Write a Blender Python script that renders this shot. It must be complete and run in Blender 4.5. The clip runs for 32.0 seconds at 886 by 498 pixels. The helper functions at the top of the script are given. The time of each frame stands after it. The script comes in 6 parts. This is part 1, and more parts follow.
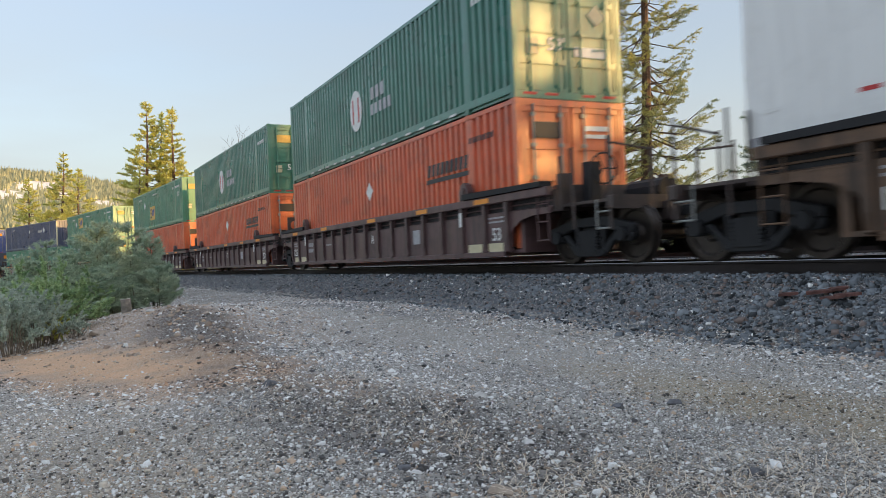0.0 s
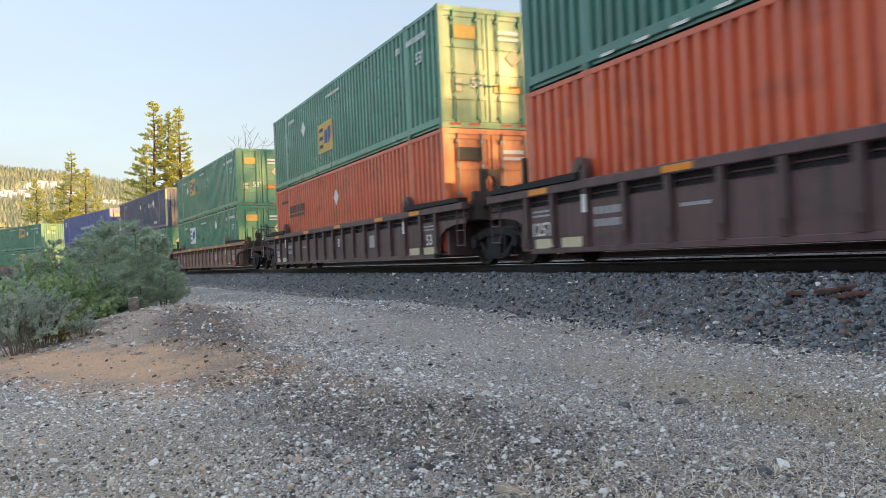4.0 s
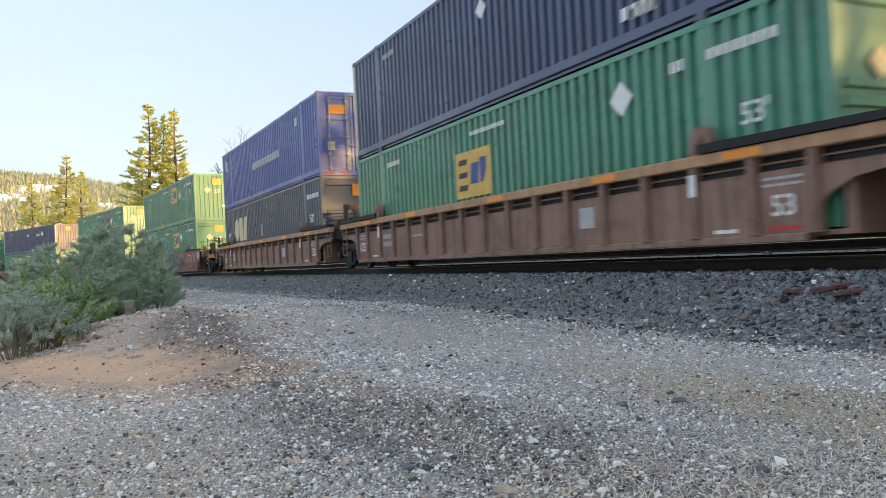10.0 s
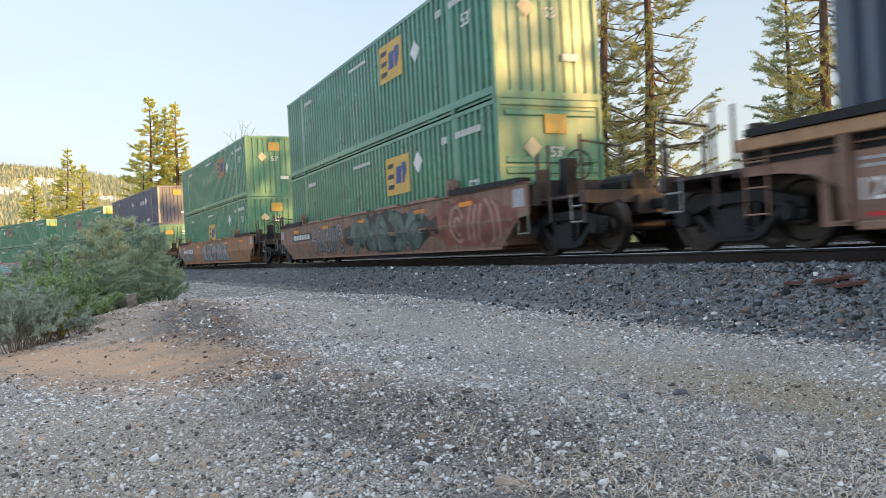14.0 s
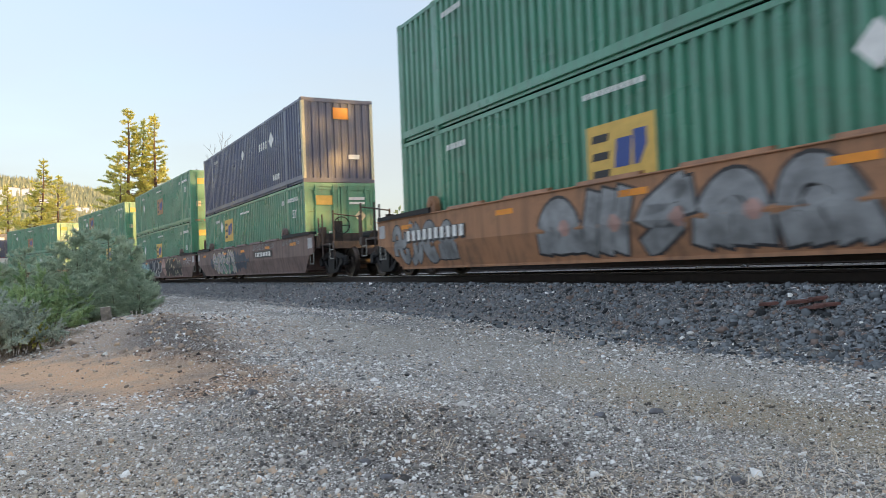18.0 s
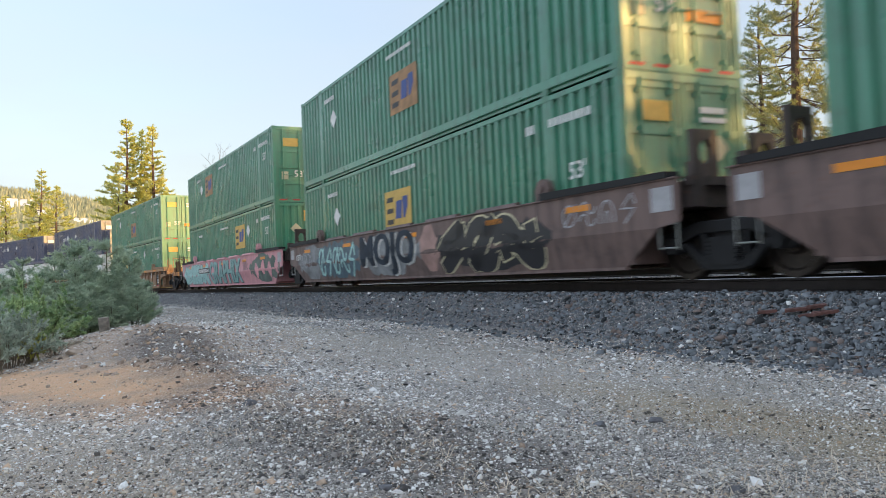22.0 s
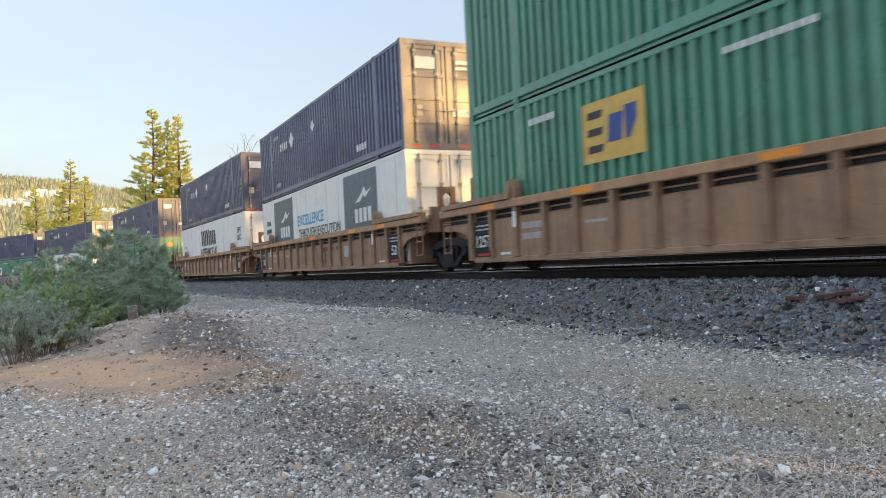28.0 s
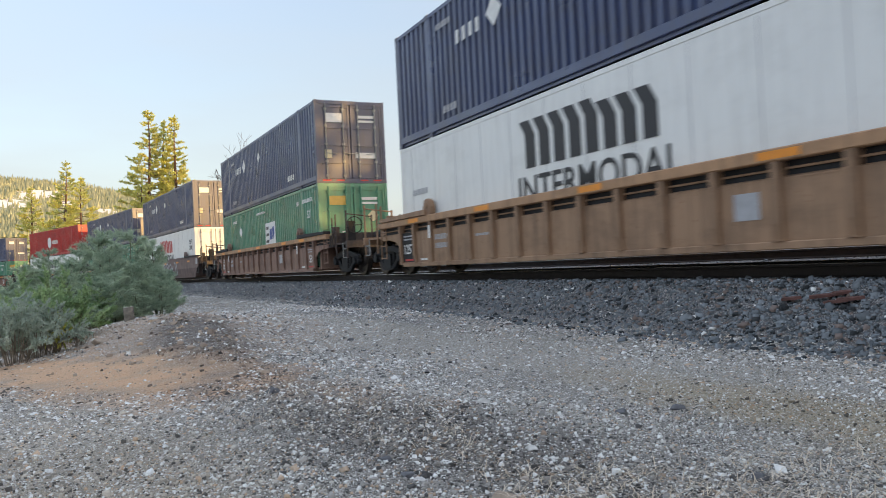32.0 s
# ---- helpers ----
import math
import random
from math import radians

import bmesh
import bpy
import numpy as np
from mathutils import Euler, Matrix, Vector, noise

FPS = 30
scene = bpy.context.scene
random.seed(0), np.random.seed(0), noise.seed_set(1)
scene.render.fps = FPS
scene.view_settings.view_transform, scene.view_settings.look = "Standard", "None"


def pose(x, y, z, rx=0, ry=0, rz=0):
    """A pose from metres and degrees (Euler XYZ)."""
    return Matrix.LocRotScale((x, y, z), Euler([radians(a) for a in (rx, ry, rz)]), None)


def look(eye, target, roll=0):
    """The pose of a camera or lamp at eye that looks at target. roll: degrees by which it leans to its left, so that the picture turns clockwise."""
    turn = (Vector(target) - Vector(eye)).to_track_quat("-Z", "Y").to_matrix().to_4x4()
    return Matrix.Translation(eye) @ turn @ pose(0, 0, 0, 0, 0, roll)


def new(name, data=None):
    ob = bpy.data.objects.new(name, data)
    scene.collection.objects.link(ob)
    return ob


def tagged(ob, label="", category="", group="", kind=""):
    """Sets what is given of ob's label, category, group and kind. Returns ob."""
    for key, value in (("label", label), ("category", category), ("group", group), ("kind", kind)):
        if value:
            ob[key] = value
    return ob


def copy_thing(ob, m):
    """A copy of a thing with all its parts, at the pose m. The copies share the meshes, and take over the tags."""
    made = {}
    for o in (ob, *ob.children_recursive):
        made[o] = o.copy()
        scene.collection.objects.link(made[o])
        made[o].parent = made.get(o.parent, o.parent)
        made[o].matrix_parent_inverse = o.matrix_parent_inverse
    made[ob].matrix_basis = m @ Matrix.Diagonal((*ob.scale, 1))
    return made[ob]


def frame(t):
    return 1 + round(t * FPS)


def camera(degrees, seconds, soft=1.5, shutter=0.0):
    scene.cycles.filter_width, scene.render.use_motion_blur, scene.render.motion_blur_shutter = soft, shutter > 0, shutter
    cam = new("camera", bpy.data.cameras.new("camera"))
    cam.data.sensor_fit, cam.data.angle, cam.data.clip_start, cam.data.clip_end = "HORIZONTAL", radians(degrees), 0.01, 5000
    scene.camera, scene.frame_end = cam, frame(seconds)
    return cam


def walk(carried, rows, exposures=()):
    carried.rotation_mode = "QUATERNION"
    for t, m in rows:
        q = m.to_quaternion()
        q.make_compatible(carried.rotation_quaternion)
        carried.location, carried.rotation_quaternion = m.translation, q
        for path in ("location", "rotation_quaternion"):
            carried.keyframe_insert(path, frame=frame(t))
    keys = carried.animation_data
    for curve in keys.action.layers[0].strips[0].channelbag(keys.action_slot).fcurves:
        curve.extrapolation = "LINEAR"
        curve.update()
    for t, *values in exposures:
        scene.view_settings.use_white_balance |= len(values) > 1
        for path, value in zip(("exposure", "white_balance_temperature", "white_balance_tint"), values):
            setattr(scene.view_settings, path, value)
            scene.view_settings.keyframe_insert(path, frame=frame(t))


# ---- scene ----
EYE = (0.0, 0.0, 0.217)
PATH = [
    (0, 90.643, 2.494, 64.676), (0.5, 90.551, 2.554, 64.686), (1, 90.488, 2.592, 64.753), (1.5, 90.503, 2.576, 64.880),
    (2, 90.526, 2.598, 65.148), (2.5, 90.480, 2.585, 65.400), (3, 90.455, 2.565, 65.442), (3.5, 90.497, 2.535, 65.321),
    (5.5, 90.672, 2.557, 64.673), (6, 90.533, 2.618, 64.596), (6.5, 90.456, 2.704, 64.606), (7, 90.453, 2.843, 64.596),
    (7.5, 90.460, 2.877, 64.543), (8, 90.466, 2.888, 64.576), (8.5, 90.503, 2.900, 64.741), (9, 90.552, 2.920, 64.887),
    (9.5, 90.611, 2.971, 64.923), (10, 90.626, 2.954, 64.886), (10.5, 90.498, 2.939, 64.851), (11, 90.288, 2.984, 64.820),
    (11.5, 90.132, 3.164, 64.731), (12, 90.048, 3.330, 64.583), (12.5, 89.985, 3.373, 64.546), (13, 89.915, 3.319, 64.743),
    (13.5, 89.934, 3.201, 64.989), (14, 90.085, 3.043, 64.997), (14.5, 90.374, 2.940, 64.631), (16.5, 90.460, 2.565, 64.392),
    (17, 90.823, 2.417, 64.076), (17.5, 91.139, 2.324, 63.729), (18, 91.244, 2.289, 63.442), (18.5, 91.260, 2.265, 63.119),
    (19, 91.331, 2.275, 62.748), (19.5, 91.517, 2.391, 62.496), (20, 91.714, 2.471, 62.413), (20.5, 91.771, 2.461, 62.550),
    (21, 91.779, 2.444, 62.842), (21.5, 91.848, 2.471, 63.152), (22, 91.916, 2.500, 63.333), (22.5, 91.830, 2.506, 63.440),
    (23, 91.703, 2.453, 63.526), (23.5, 91.646, 2.479, 63.579), (24, 91.662, 2.562, 63.635), (24.5, 91.679, 2.641, 63.748),
    (25, 91.592, 2.756, 63.920), (25.5, 91.448, 2.962, 64.148), (27.5, 91.162, 2.812, 65.049), (28, 91.070, 2.773, 65.091),
    (28.5, 91.054, 2.784, 65.045), (29, 91.059, 2.895, 64.981), (29.5, 91.063, 2.965, 64.969), (30, 91.075, 2.957, 64.976),
    (30.5, 91.103, 2.889, 64.966), (31, 91.090, 2.839, 64.932), (31.5, 91.084, 2.856, 64.882), (32, 91.115, 2.838, 64.842),
]
cam = camera(59.36, 32.0, soft=0.65, shutter=0.45)
walk(cam, [(t, pose(*EYE, a, b, c)) for t, a, b, c in PATH], [(t, e, 6800, 15) for t, e in ((0.0, 1.3), (2.0, 1.42), (6.0, 1.5), (9.0, 1.6), (13.0, 1.62), (18.0, 1.53), (23.0, 1.6), (25.0, 1.6), (28.0, 1.52), (31.0, 1.46), (32.0, 1.46))])

# ---- light: low evening sun from beyond the track, clear sky ----
SUN_AZ, SUN_EL = radians(36.0), radians(11.0)
world = bpy.data.worlds.new("world")
scene.world = world
world.use_nodes = True
wn = world.node_tree.nodes
sky = wn.new("ShaderNodeTexSky")
sky.sky_type = 'NISHITA'
sky.sun_disc = False
sky.sun_elevation = SUN_EL
sky.sun_rotation = radians(90.0) - SUN_AZ
sky.dust_density = 2.2
sky.ozone_density = 1.6
wn["Background"].inputs[1].default_value = 0.13
wl = world.node_tree.links
# thin high cloud
wc = wn.new("ShaderNodeTexCoord")
wm = wn.new("ShaderNodeMapping")
wm.inputs["Scale"].default_value = (1.2, 1.2, 5.0)
wt = wn.new("ShaderNodeTexNoise")
wt.inputs["Scale"].default_value, wt.inputs["Detail"].default_value = 1.7, 6
wr = wn.new("ShaderNodeMapRange")
wr.inputs[1].default_value, wr.inputs[2].default_value, wr.inputs[3].default_value, wr.inputs[4].default_value = 0.4, 0.75, 0.55, 0.8
wx = wn.new("ShaderNodeMix")
wx.data_type = 'RGBA'
wl.new(wc.outputs["Generated"], wm.inputs[0])
wl.new(wm.outputs[0], wt.inputs["Vector"])
wl.new(wt.outputs[0], wr.inputs[0])
wz = wn.new("ShaderNodeSeparateXYZ")
wl.new(wc.outputs["Generated"], wz.inputs[0])
# the veil thickens towards the horizon
wh = wn.new("ShaderNodeMapRange")
wh.inputs[1].default_value, wh.inputs[2].default_value, wh.inputs[3].default_value, wh.inputs[4].default_value = 0.02, 0.32, 1.3, 0.72
wl.new(wz.outputs["Z"], wh.inputs[0])
wk = wn.new("ShaderNodeMath")
wk.operation, wk.use_clamp = 'MULTIPLY', True
wl.new(wr.outputs[0], wk.inputs[0])
wl.new(wh.outputs[0], wk.inputs[1])
wl.new(wk.outputs[0], wx.inputs[0])
# the veil is made brighter overhead, above the view, to lift the ground's light
we = wn.new("ShaderNodeMapRange")
we.interpolation_type = 'SMOOTHSTEP'
we.inputs[1].default_value, we.inputs[2].default_value = 0.2, 0.95
wl.new(wz.outputs["Z"], we.inputs[0])
wv = wn.new("ShaderNodeMix")
wv.data_type = 'RGBA'
wv.inputs[6].default_value, wv.inputs[7].default_value = (1.85, 2.03, 2.1, 1), (4.8, 5.7, 6.7, 1)
wl.new(we.outputs[0], wv.inputs[0])
wl.new(wv.outputs[2], wx.inputs[7])
wl.new(sky.outputs[0], wx.inputs[6])
wl.new(wx.outputs[2], wn["Background"].inputs[0])
lamp = bpy.data.lights.new("sun", 'SUN')
lamp.energy, lamp.angle, lamp.color = 1.85, radians(0.53), (1.0, 0.61, 0.2)
sun = new("sun", lamp)
SUN_DIR = Vector((math.cos(SUN_EL) * math.cos(SUN_AZ), math.cos(SUN_EL) * math.sin(SUN_AZ), math.sin(SUN_EL)))
sun.matrix_world = look(SUN_DIR * 60, (0, 0, 0))

# ---- materials ----
def node_mat(name):
    m = bpy.data.materials.new(name)
    m.use_nodes = True
    n, l = m.node_tree.nodes, m.node_tree.links
    return m, n, l, n["Principled BSDF"]


def noise_tex(n, l, scale, detail=4.0, stretch=None, rough=0.6):
    co = n.new("ShaderNodeTexCoord")
    tex = n.new("ShaderNodeTexNoise")
    tex.inputs["Scale"].default_value = scale
    tex.inputs["Detail"].default_value = detail
    tex.inputs["Roughness"].default_value = rough
    if stretch:
        mp = n.new("ShaderNodeMapping")
        mp.inputs["Scale"].default_value = stretch
        l.new(co.outputs["Object"], mp.inputs[0])
        l.new(mp.outputs[0], tex.inputs["Vector"])
    else:
        l.new(co.outputs["Object"], tex.inputs["Vector"])
    return tex


def ramp(n, l, src, a, b, ca=0.0, cb=1.0):
    r = n.new("ShaderNodeMapRange")
    r.inputs[1].default_value, r.inputs[2].default_value = a, b
    r.inputs[3].default_value, r.inputs[4].default_value = ca, cb
    l.new(src, r.inputs[0])
    return r.outputs[0]


def mix(n, l, fac, a, b, blend='MIX'):
    m = n.new("ShaderNodeMix")
    m.data_type, m.blend_type = 'RGBA', blend
    for sock, v in ((m.inputs[0], fac), (m.inputs[6], a), (m.inputs[7], b)):
        if isinstance(v, (int, float)):
            sock.default_value = v
        elif isinstance(v, tuple):
            sock.default_value = (*v, 1.0)
        else:
            l.new(v, sock)
    return m.outputs[2]


def bump(n, l, bsdf, height, strength, dist):
    b = n.new("ShaderNodeBump")
    b.inputs["Strength"].default_value, b.inputs["Distance"].default_value = strength, dist
    l.new(height, b.inputs["Height"])
    l.new(b.outputs[0], bsdf.inputs["Normal"])


def paint(name, col, rough=0.5, rust=0.25, fade=0.25, dirt=(0.06, 0.05, 0.045), streak=0.35):
    """Weathered paint on steel: faded patches, vertical dirt streaks, rust specks."""
    m, n, l, p = node_mat(name)
    big = noise_tex(n, l, 0.7, 3)
    pale = tuple(min(1, c * 0.9 + 0.035) for c in col)
    c = mix(n, l, ramp(n, l, big.outputs[0], 0.42, 0.7, 0, fade), col, pale)
    st = noise_tex(n, l, 1.0, 5, (7.0, 7.0, 0.5))
    c = mix(n, l, ramp(n, l, st.outputs[0], 0.46, 0.68, 0, streak), c, dirt)
    soot = noise_tex(n, l, 0.9, 6, (1.0, 1.0, 1.6), 0.7)
    c = mix(n, l, ramp(n, l, soot.outputs[0], 0.5, 0.66, 0, streak * 0.8), c, dirt)
    sp = noise_tex(n, l, 9.0, 6, None, 0.7)
    c = mix(n, l, ramp(n, l, sp.outputs[0], 0.6, 0.69, 0, rust), c, (0.16, 0.065, 0.03))
    l.new(c, p.inputs["Base Color"])
    l.new(ramp(n, l, big.outputs[0], 0.3, 0.7, rough - 0.08, rough + 0.15), p.inputs["Roughness"])
    p.inputs["Specular IOR Level"].default_value = 0.85 if rough < 0.45 else 0.5
    bump(n, l, p, noise_tex(n, l, 14.0, 3).outputs[0], 0.1, 0.01)
    return m


def plain(name, col, rough=0.6, metal=0.0, var=0.25, scale=6.0):
    m, n, l, p = node_mat(name)
    t = noise_tex(n, l, scale, 5)
    c = mix(n, l, ramp(n, l, t.outputs[0], 0.35, 0.7, 0, 1), tuple(v * (1 - var) for v in col), tuple(min(1, v * (1 + var)) for v in col))
    l.new(c, p.inputs["Base Color"])
    p.inputs["Roughness"].default_value, p.inputs["Metallic"].default_value = rough, metal
    return m


GREEN = paint("green container paint", (0.055, 0.265, 0.17), 0.3, 0.12, 0.3)
GREEN_B = paint("deep green container paint", (0.035, 0.2, 0.145), 0.3, 0.1, 0.3)
ORANGE = paint("orange container paint", (0.72, 0.13, 0.045), 0.38, 0.1, 0.25)
NAVY = paint("dark navy container paint", (0.036, 0.058, 0.15), 0.32, 0.08, 0.25)
BLUE = paint("blue container paint", (0.048, 0.1, 0.36), 0.32, 0.08, 0.3)
STEELBLUE = paint("slate navy container paint", (0.042, 0.07, 0.13), 0.32, 0.08, 0.2)
WHITE = paint("white trailer paint", (0.8, 0.8, 0.78), 0.4, 0.03, 0.15, (0.3, 0.29, 0.27), 0.15)
RED = paint("red container paint", (0.5, 0.03, 0.025), 0.45, 0.08, 0.2)
PLUM = paint("dark plum brown car paint", (0.125, 0.068, 0.068), 0.45, 0.4, 0.3, (0.03, 0.026, 0.025), 0.6)
RUST = paint("rusty brown car paint", (0.28, 0.165, 0.122), 0.65, 0.8, 0.4, (0.07, 0.04, 0.03), 0.5)
TAN = paint("faded tan brown car paint", (0.37, 0.22, 0.13), 0.65, 0.75, 0.4, (0.09, 0.055, 0.035), 0.5)
CARORANGE = paint("faded orange brown car paint", (0.38, 0.18, 0.09), 0.6, 0.6, 0.4, (0.08, 0.05, 0.035), 0.55)
GREYBROWN = paint("grey brown car paint", (0.19, 0.125, 0.112), 0.6, 0.5, 0.35, (0.04, 0.032, 0.03), 0.6)
CHORD = paint("worn orange tan chord paint", (0.46, 0.26, 0.14), 0.6, 0.6, 0.4, (0.09, 0.055, 0.035), 0.4)
ROSECAR = paint("rose sprayed car side", (0.66, 0.31, 0.34), 0.55, 0.15, 0.4, (0.3, 0.13, 0.13), 0.4)
# rust paint darkened to carry the shade on the lead car
SHADERUST = paint("shade-darkened rusty car paint", (0.15, 0.085, 0.05), 0.65, 0.6, 0.3, (0.03, 0.024, 0.02), 0.8)
# brown for car ends, with the shade of the gap between cars put in
SHADED_END = paint("shade-darkened brown car end", (0.075, 0.052, 0.046), 0.6, 0.5, 0.3, (0.02, 0.018, 0.017), 0.7)
ENDS = {m.name: paint("weathered " + m.name, c, 0.4, 0.12, 0.3) for m, c in (
    (GREEN, (0.055, 0.265, 0.16)), (GREEN_B, (0.035, 0.2, 0.135)), (ORANGE, (0.72, 0.15, 0.05)), (NAVY, (0.05, 0.065, 0.13)), (BLUE, (0.06, 0.11, 0.36)), (STEELBLUE, (0.05, 0.075, 0.12)))}
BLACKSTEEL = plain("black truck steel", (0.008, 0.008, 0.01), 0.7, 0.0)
WHEELSTEEL = plain("worn wheel steel", (0.05, 0.04, 0.035), 0.45, 0.7)
RAILTOP = plain("polished rail head", (0.32, 0.32, 0.33), 0.25, 1.0, 0.1)
RAILSIDE = plain("dark rusty rail web", (0.03, 0.022, 0.02), 0.8, 0.1)
ROD = plain("dull galvanised rod", (0.3, 0.31, 0.3), 0.5, 0.4)
YELLOW = plain("yellow panel paint", (0.66, 0.42, 0.1), 0.55, 0, 0.12)
AMBER = plain("amber reflector", (0.8, 0.27, 0.02), 0.35, 0, 0.1)
WHITEMARK = plain("white marking paint", (0.75, 0.75, 0.73), 0.5, 0, 0.1)
GREYMARK = plain("grey marking paint", (0.4, 0.4, 0.42), 0.5, 0, 0.15)
INK = plain("black marking paint", (0.02, 0.02, 0.025), 0.5, 0, 0.1)
BLUEMARK = plain("blue marking paint", (0.025, 0.065, 0.26), 0.5, 0, 0.1)
SKYMARK = plain("sky blue lettering", (0.03, 0.33, 0.6), 0.5, 0, 0.1)
REDMARK = plain("red marking paint", (0.5, 0.03, 0.03), 0.5, 0, 0.1)
CREAM = plain("cream marking paint", (0.62, 0.55, 0.36), 0.5, 0, 0.1)
SLATEPANEL = plain("slate blue logo panel", (0.05, 0.11, 0.15), 0.4, 0, 0.25)
TEAL = plain("dark teal panel", (0.02, 0.06, 0.08), 0.4, 0, 0.2)
BLUEPATCH = plain("sprayed blue paint", (0.07, 0.13, 0.17), 0.5, 0, 0.3)
GREENPATCH = plain("sprayed green paint", (0.06, 0.2, 0.15), 0.5, 0, 0.4)
FADED = plain("faded orange panel paint", (0.4, 0.22, 0.1), 0.6, 0, 0.3, 3)
REDFADE = plain("faded red emblem paint", (0.2, 0.05, 0.05), 0.7, 0, 0.3)
DEEPTEAL = plain("sprayed deep teal paint", (0.04, 0.15, 0.16), 0.5, 0, 0.3)
PALEBLUE = plain("sprayed pale blue paint", (0.36, 0.62, 0.6), 0.5, 0, 0.25)
SMEAR = plain("grey sprayed haze", (0.24, 0.25, 0.26), 0.6, 0, 0.4, 2.5)
MOSS = plain("dull green spray paint", (0.11, 0.15, 0.13), 0.6, 0, 0.4, 3)
DUSTY = plain("dusty rose spray paint", (0.4, 0.24, 0.21), 0.6, 0, 0.3, 2.5)
MAUVE = plain("mauve grey spray paint", (0.34, 0.3, 0.33), 0.6, 0, 0.35, 2.5)
NIGHT = plain("dark blue spray haze", (0.035, 0.055, 0.085), 0.6, 0, 0.35, 2.5)
ROSE = plain("rose spray paint", (0.72, 0.33, 0.36), 0.6, 0, 0.3, 2.5)
REDDISH = plain("reddish spray haze", (0.26, 0.095, 0.075), 0.65, 0, 0.4, 2.5)

# ---- mesh helpers ----
class Shape:
    """Collects vertices and faces for one mesh."""

    def __init__(self):
        self.v, self.f = [], []

    def box(self, x0, x1, y0, y1, z0, z1, c=0.0):
        """A box; c chamfers its long edges along x."""
        b = len(self.v)
        if c <= 0:
            self.v += [(x, y, z) for x in (x0, x1) for y in (y0, y1) for z in (z0, z1)]
            self.f += [tuple(b + i for i in q) for q in ((0, 1, 3, 2), (4, 6, 7, 5), (0, 4, 5, 1), (2, 3, 7, 6), (0, 2, 6, 4), (1, 5, 7, 3))]
        else:
            ring = [(y0 + c, z0), (y1 - c, z0), (y1, z0 + c), (y1, z1 - c), (y1 - c, z1), (y0 + c, z1), (y0, z1 - c), (y0, z0 + c)]
            self.prism([(p[0], p[1]) for p in ring], x0, x1, 'x')
        return self

    def prism(self, ring, a, b, axis='x'):
        """Extrudes a closed ring along an axis: x rings are (y, z), y rings (x, z), z rings (x, y)."""
        k, n = len(self.v), len(ring)
        for t in (a, b):
            for p, q in ring:
                self.v.append({'x': (t, p, q), 'y': (p, t, q), 'z': (p, q, t)}[axis])
        self.f += [(k + i, k + (i + 1) % n, k + n + (i + 1) % n, k + n + i) for i in range(n)]
        self.f += [tuple(k + n - 1 - i for i in range(n)), tuple(k + n + i for i in range(n))]
        return self

    def tube(self, p, q, r, n=8):
        p, q = Vector(p), Vector(q)
        d = (q - p).normalized()
        u = d.orthogonal().normalized()
        w = d.cross(u)
        k = len(self.v)
        for e in (p, q):
            for i in range(n):
                a = 2 * math.pi * i / n
                self.v.append(tuple(e + r * (math.cos(a) * u + math.sin(a) * w)))
        self.f += [(k + i, k + (i + 1) % n, k + n + (i + 1) % n, k + n + i) for i in range(n)]
        self.f += [tuple(k + n - 1 - i for i in range(n)), tuple(k + n + i for i in range(n))]
        return self

    def strip(self, prof, z0, z1, t):
        """A folded sheet: profile of (x, y) points, upright from z0 to z1, with thickness t in +y."""
        k, n = len(self.v), len(prof)
        for x, y in prof:
            self.v += [(x, y, z0), (x, y, z1), (x, y + t, z0), (x, y + t, z1)]
        for i in range(n - 1):
            a, b = k + 4 * i, k + 4 * i + 4
            self.f += [(a, b, b + 1, a + 1), (a + 2, a + 3, b + 3, b + 2), (a + 1, b + 1, b + 3, a + 3), (a, a + 2, b + 2, b)]
        self.f += [(k, k + 1, k + 3, k + 2), (k + 4 * n - 4, k + 4 * n - 2, k + 4 * n - 1, k + 4 * n - 3)]
        return self

    def mesh(self, name, material, bevel=0.0):
        me = bpy.data.meshes.new(name)
        me.from_pydata(self.v, [], self.f)
        bm = bmesh.new()
        bm.from_mesh(me)
        bmesh.ops.recalc_face_normals(bm, faces=bm.faces)
        if bevel:
            bmesh.ops.bevel(bm, geom=bm.edges[:], offset=bevel, segments=1, affect='EDGES')
        bm.to_mesh(me)
        bm.free()
        me.materials.append(material)
        return me


MESHES = {}


def cached(key, material, make, bevel=0.0):
    """The mesh of a repeated piece, one for each material."""
    k = (key, material.name)
    if k not in MESHES:
        MESHES[k] = make().mesh(key, material, bevel)
    return MESHES[k]


def part(name, me, parent, m=None, label=""):
    ob = new(name, me)
    ob.parent = parent
    if m is not None:
        ob.matrix_basis = m
    return tagged(ob, label) if label else ob


def thing(name, label, category, group=""):
    return tagged(new(name), label, category, group)


TEXTS = {}


def lettering(text, size, material):
    """A flat mesh of words in the x-z plane, facing -y, centred."""
    k = (text, size, material.name)
    if k not in TEXTS:
        cu = bpy.data.curves.new("words", 'FONT')
        cu.body, cu.size, cu.align_x, cu.align_y = text, size, 'CENTER', 'CENTER'
        cu.extrude, cu.offset, cu.resolution_u = 0.002, 0.012 * size, 3
        ob = new("words", cu)
        bpy.context.view_layer.update()
        me = bpy.data.meshes.new_from_object(ob.evaluated_get(bpy.context.evaluated_depsgraph_get()))
        bpy.data.objects.remove(ob)
        me.transform(Matrix.Rotation(radians(90), 4, 'X'))
        me.materials.clear()
        me.materials.append(material)
        TEXTS[k] = me
    return TEXTS[k]


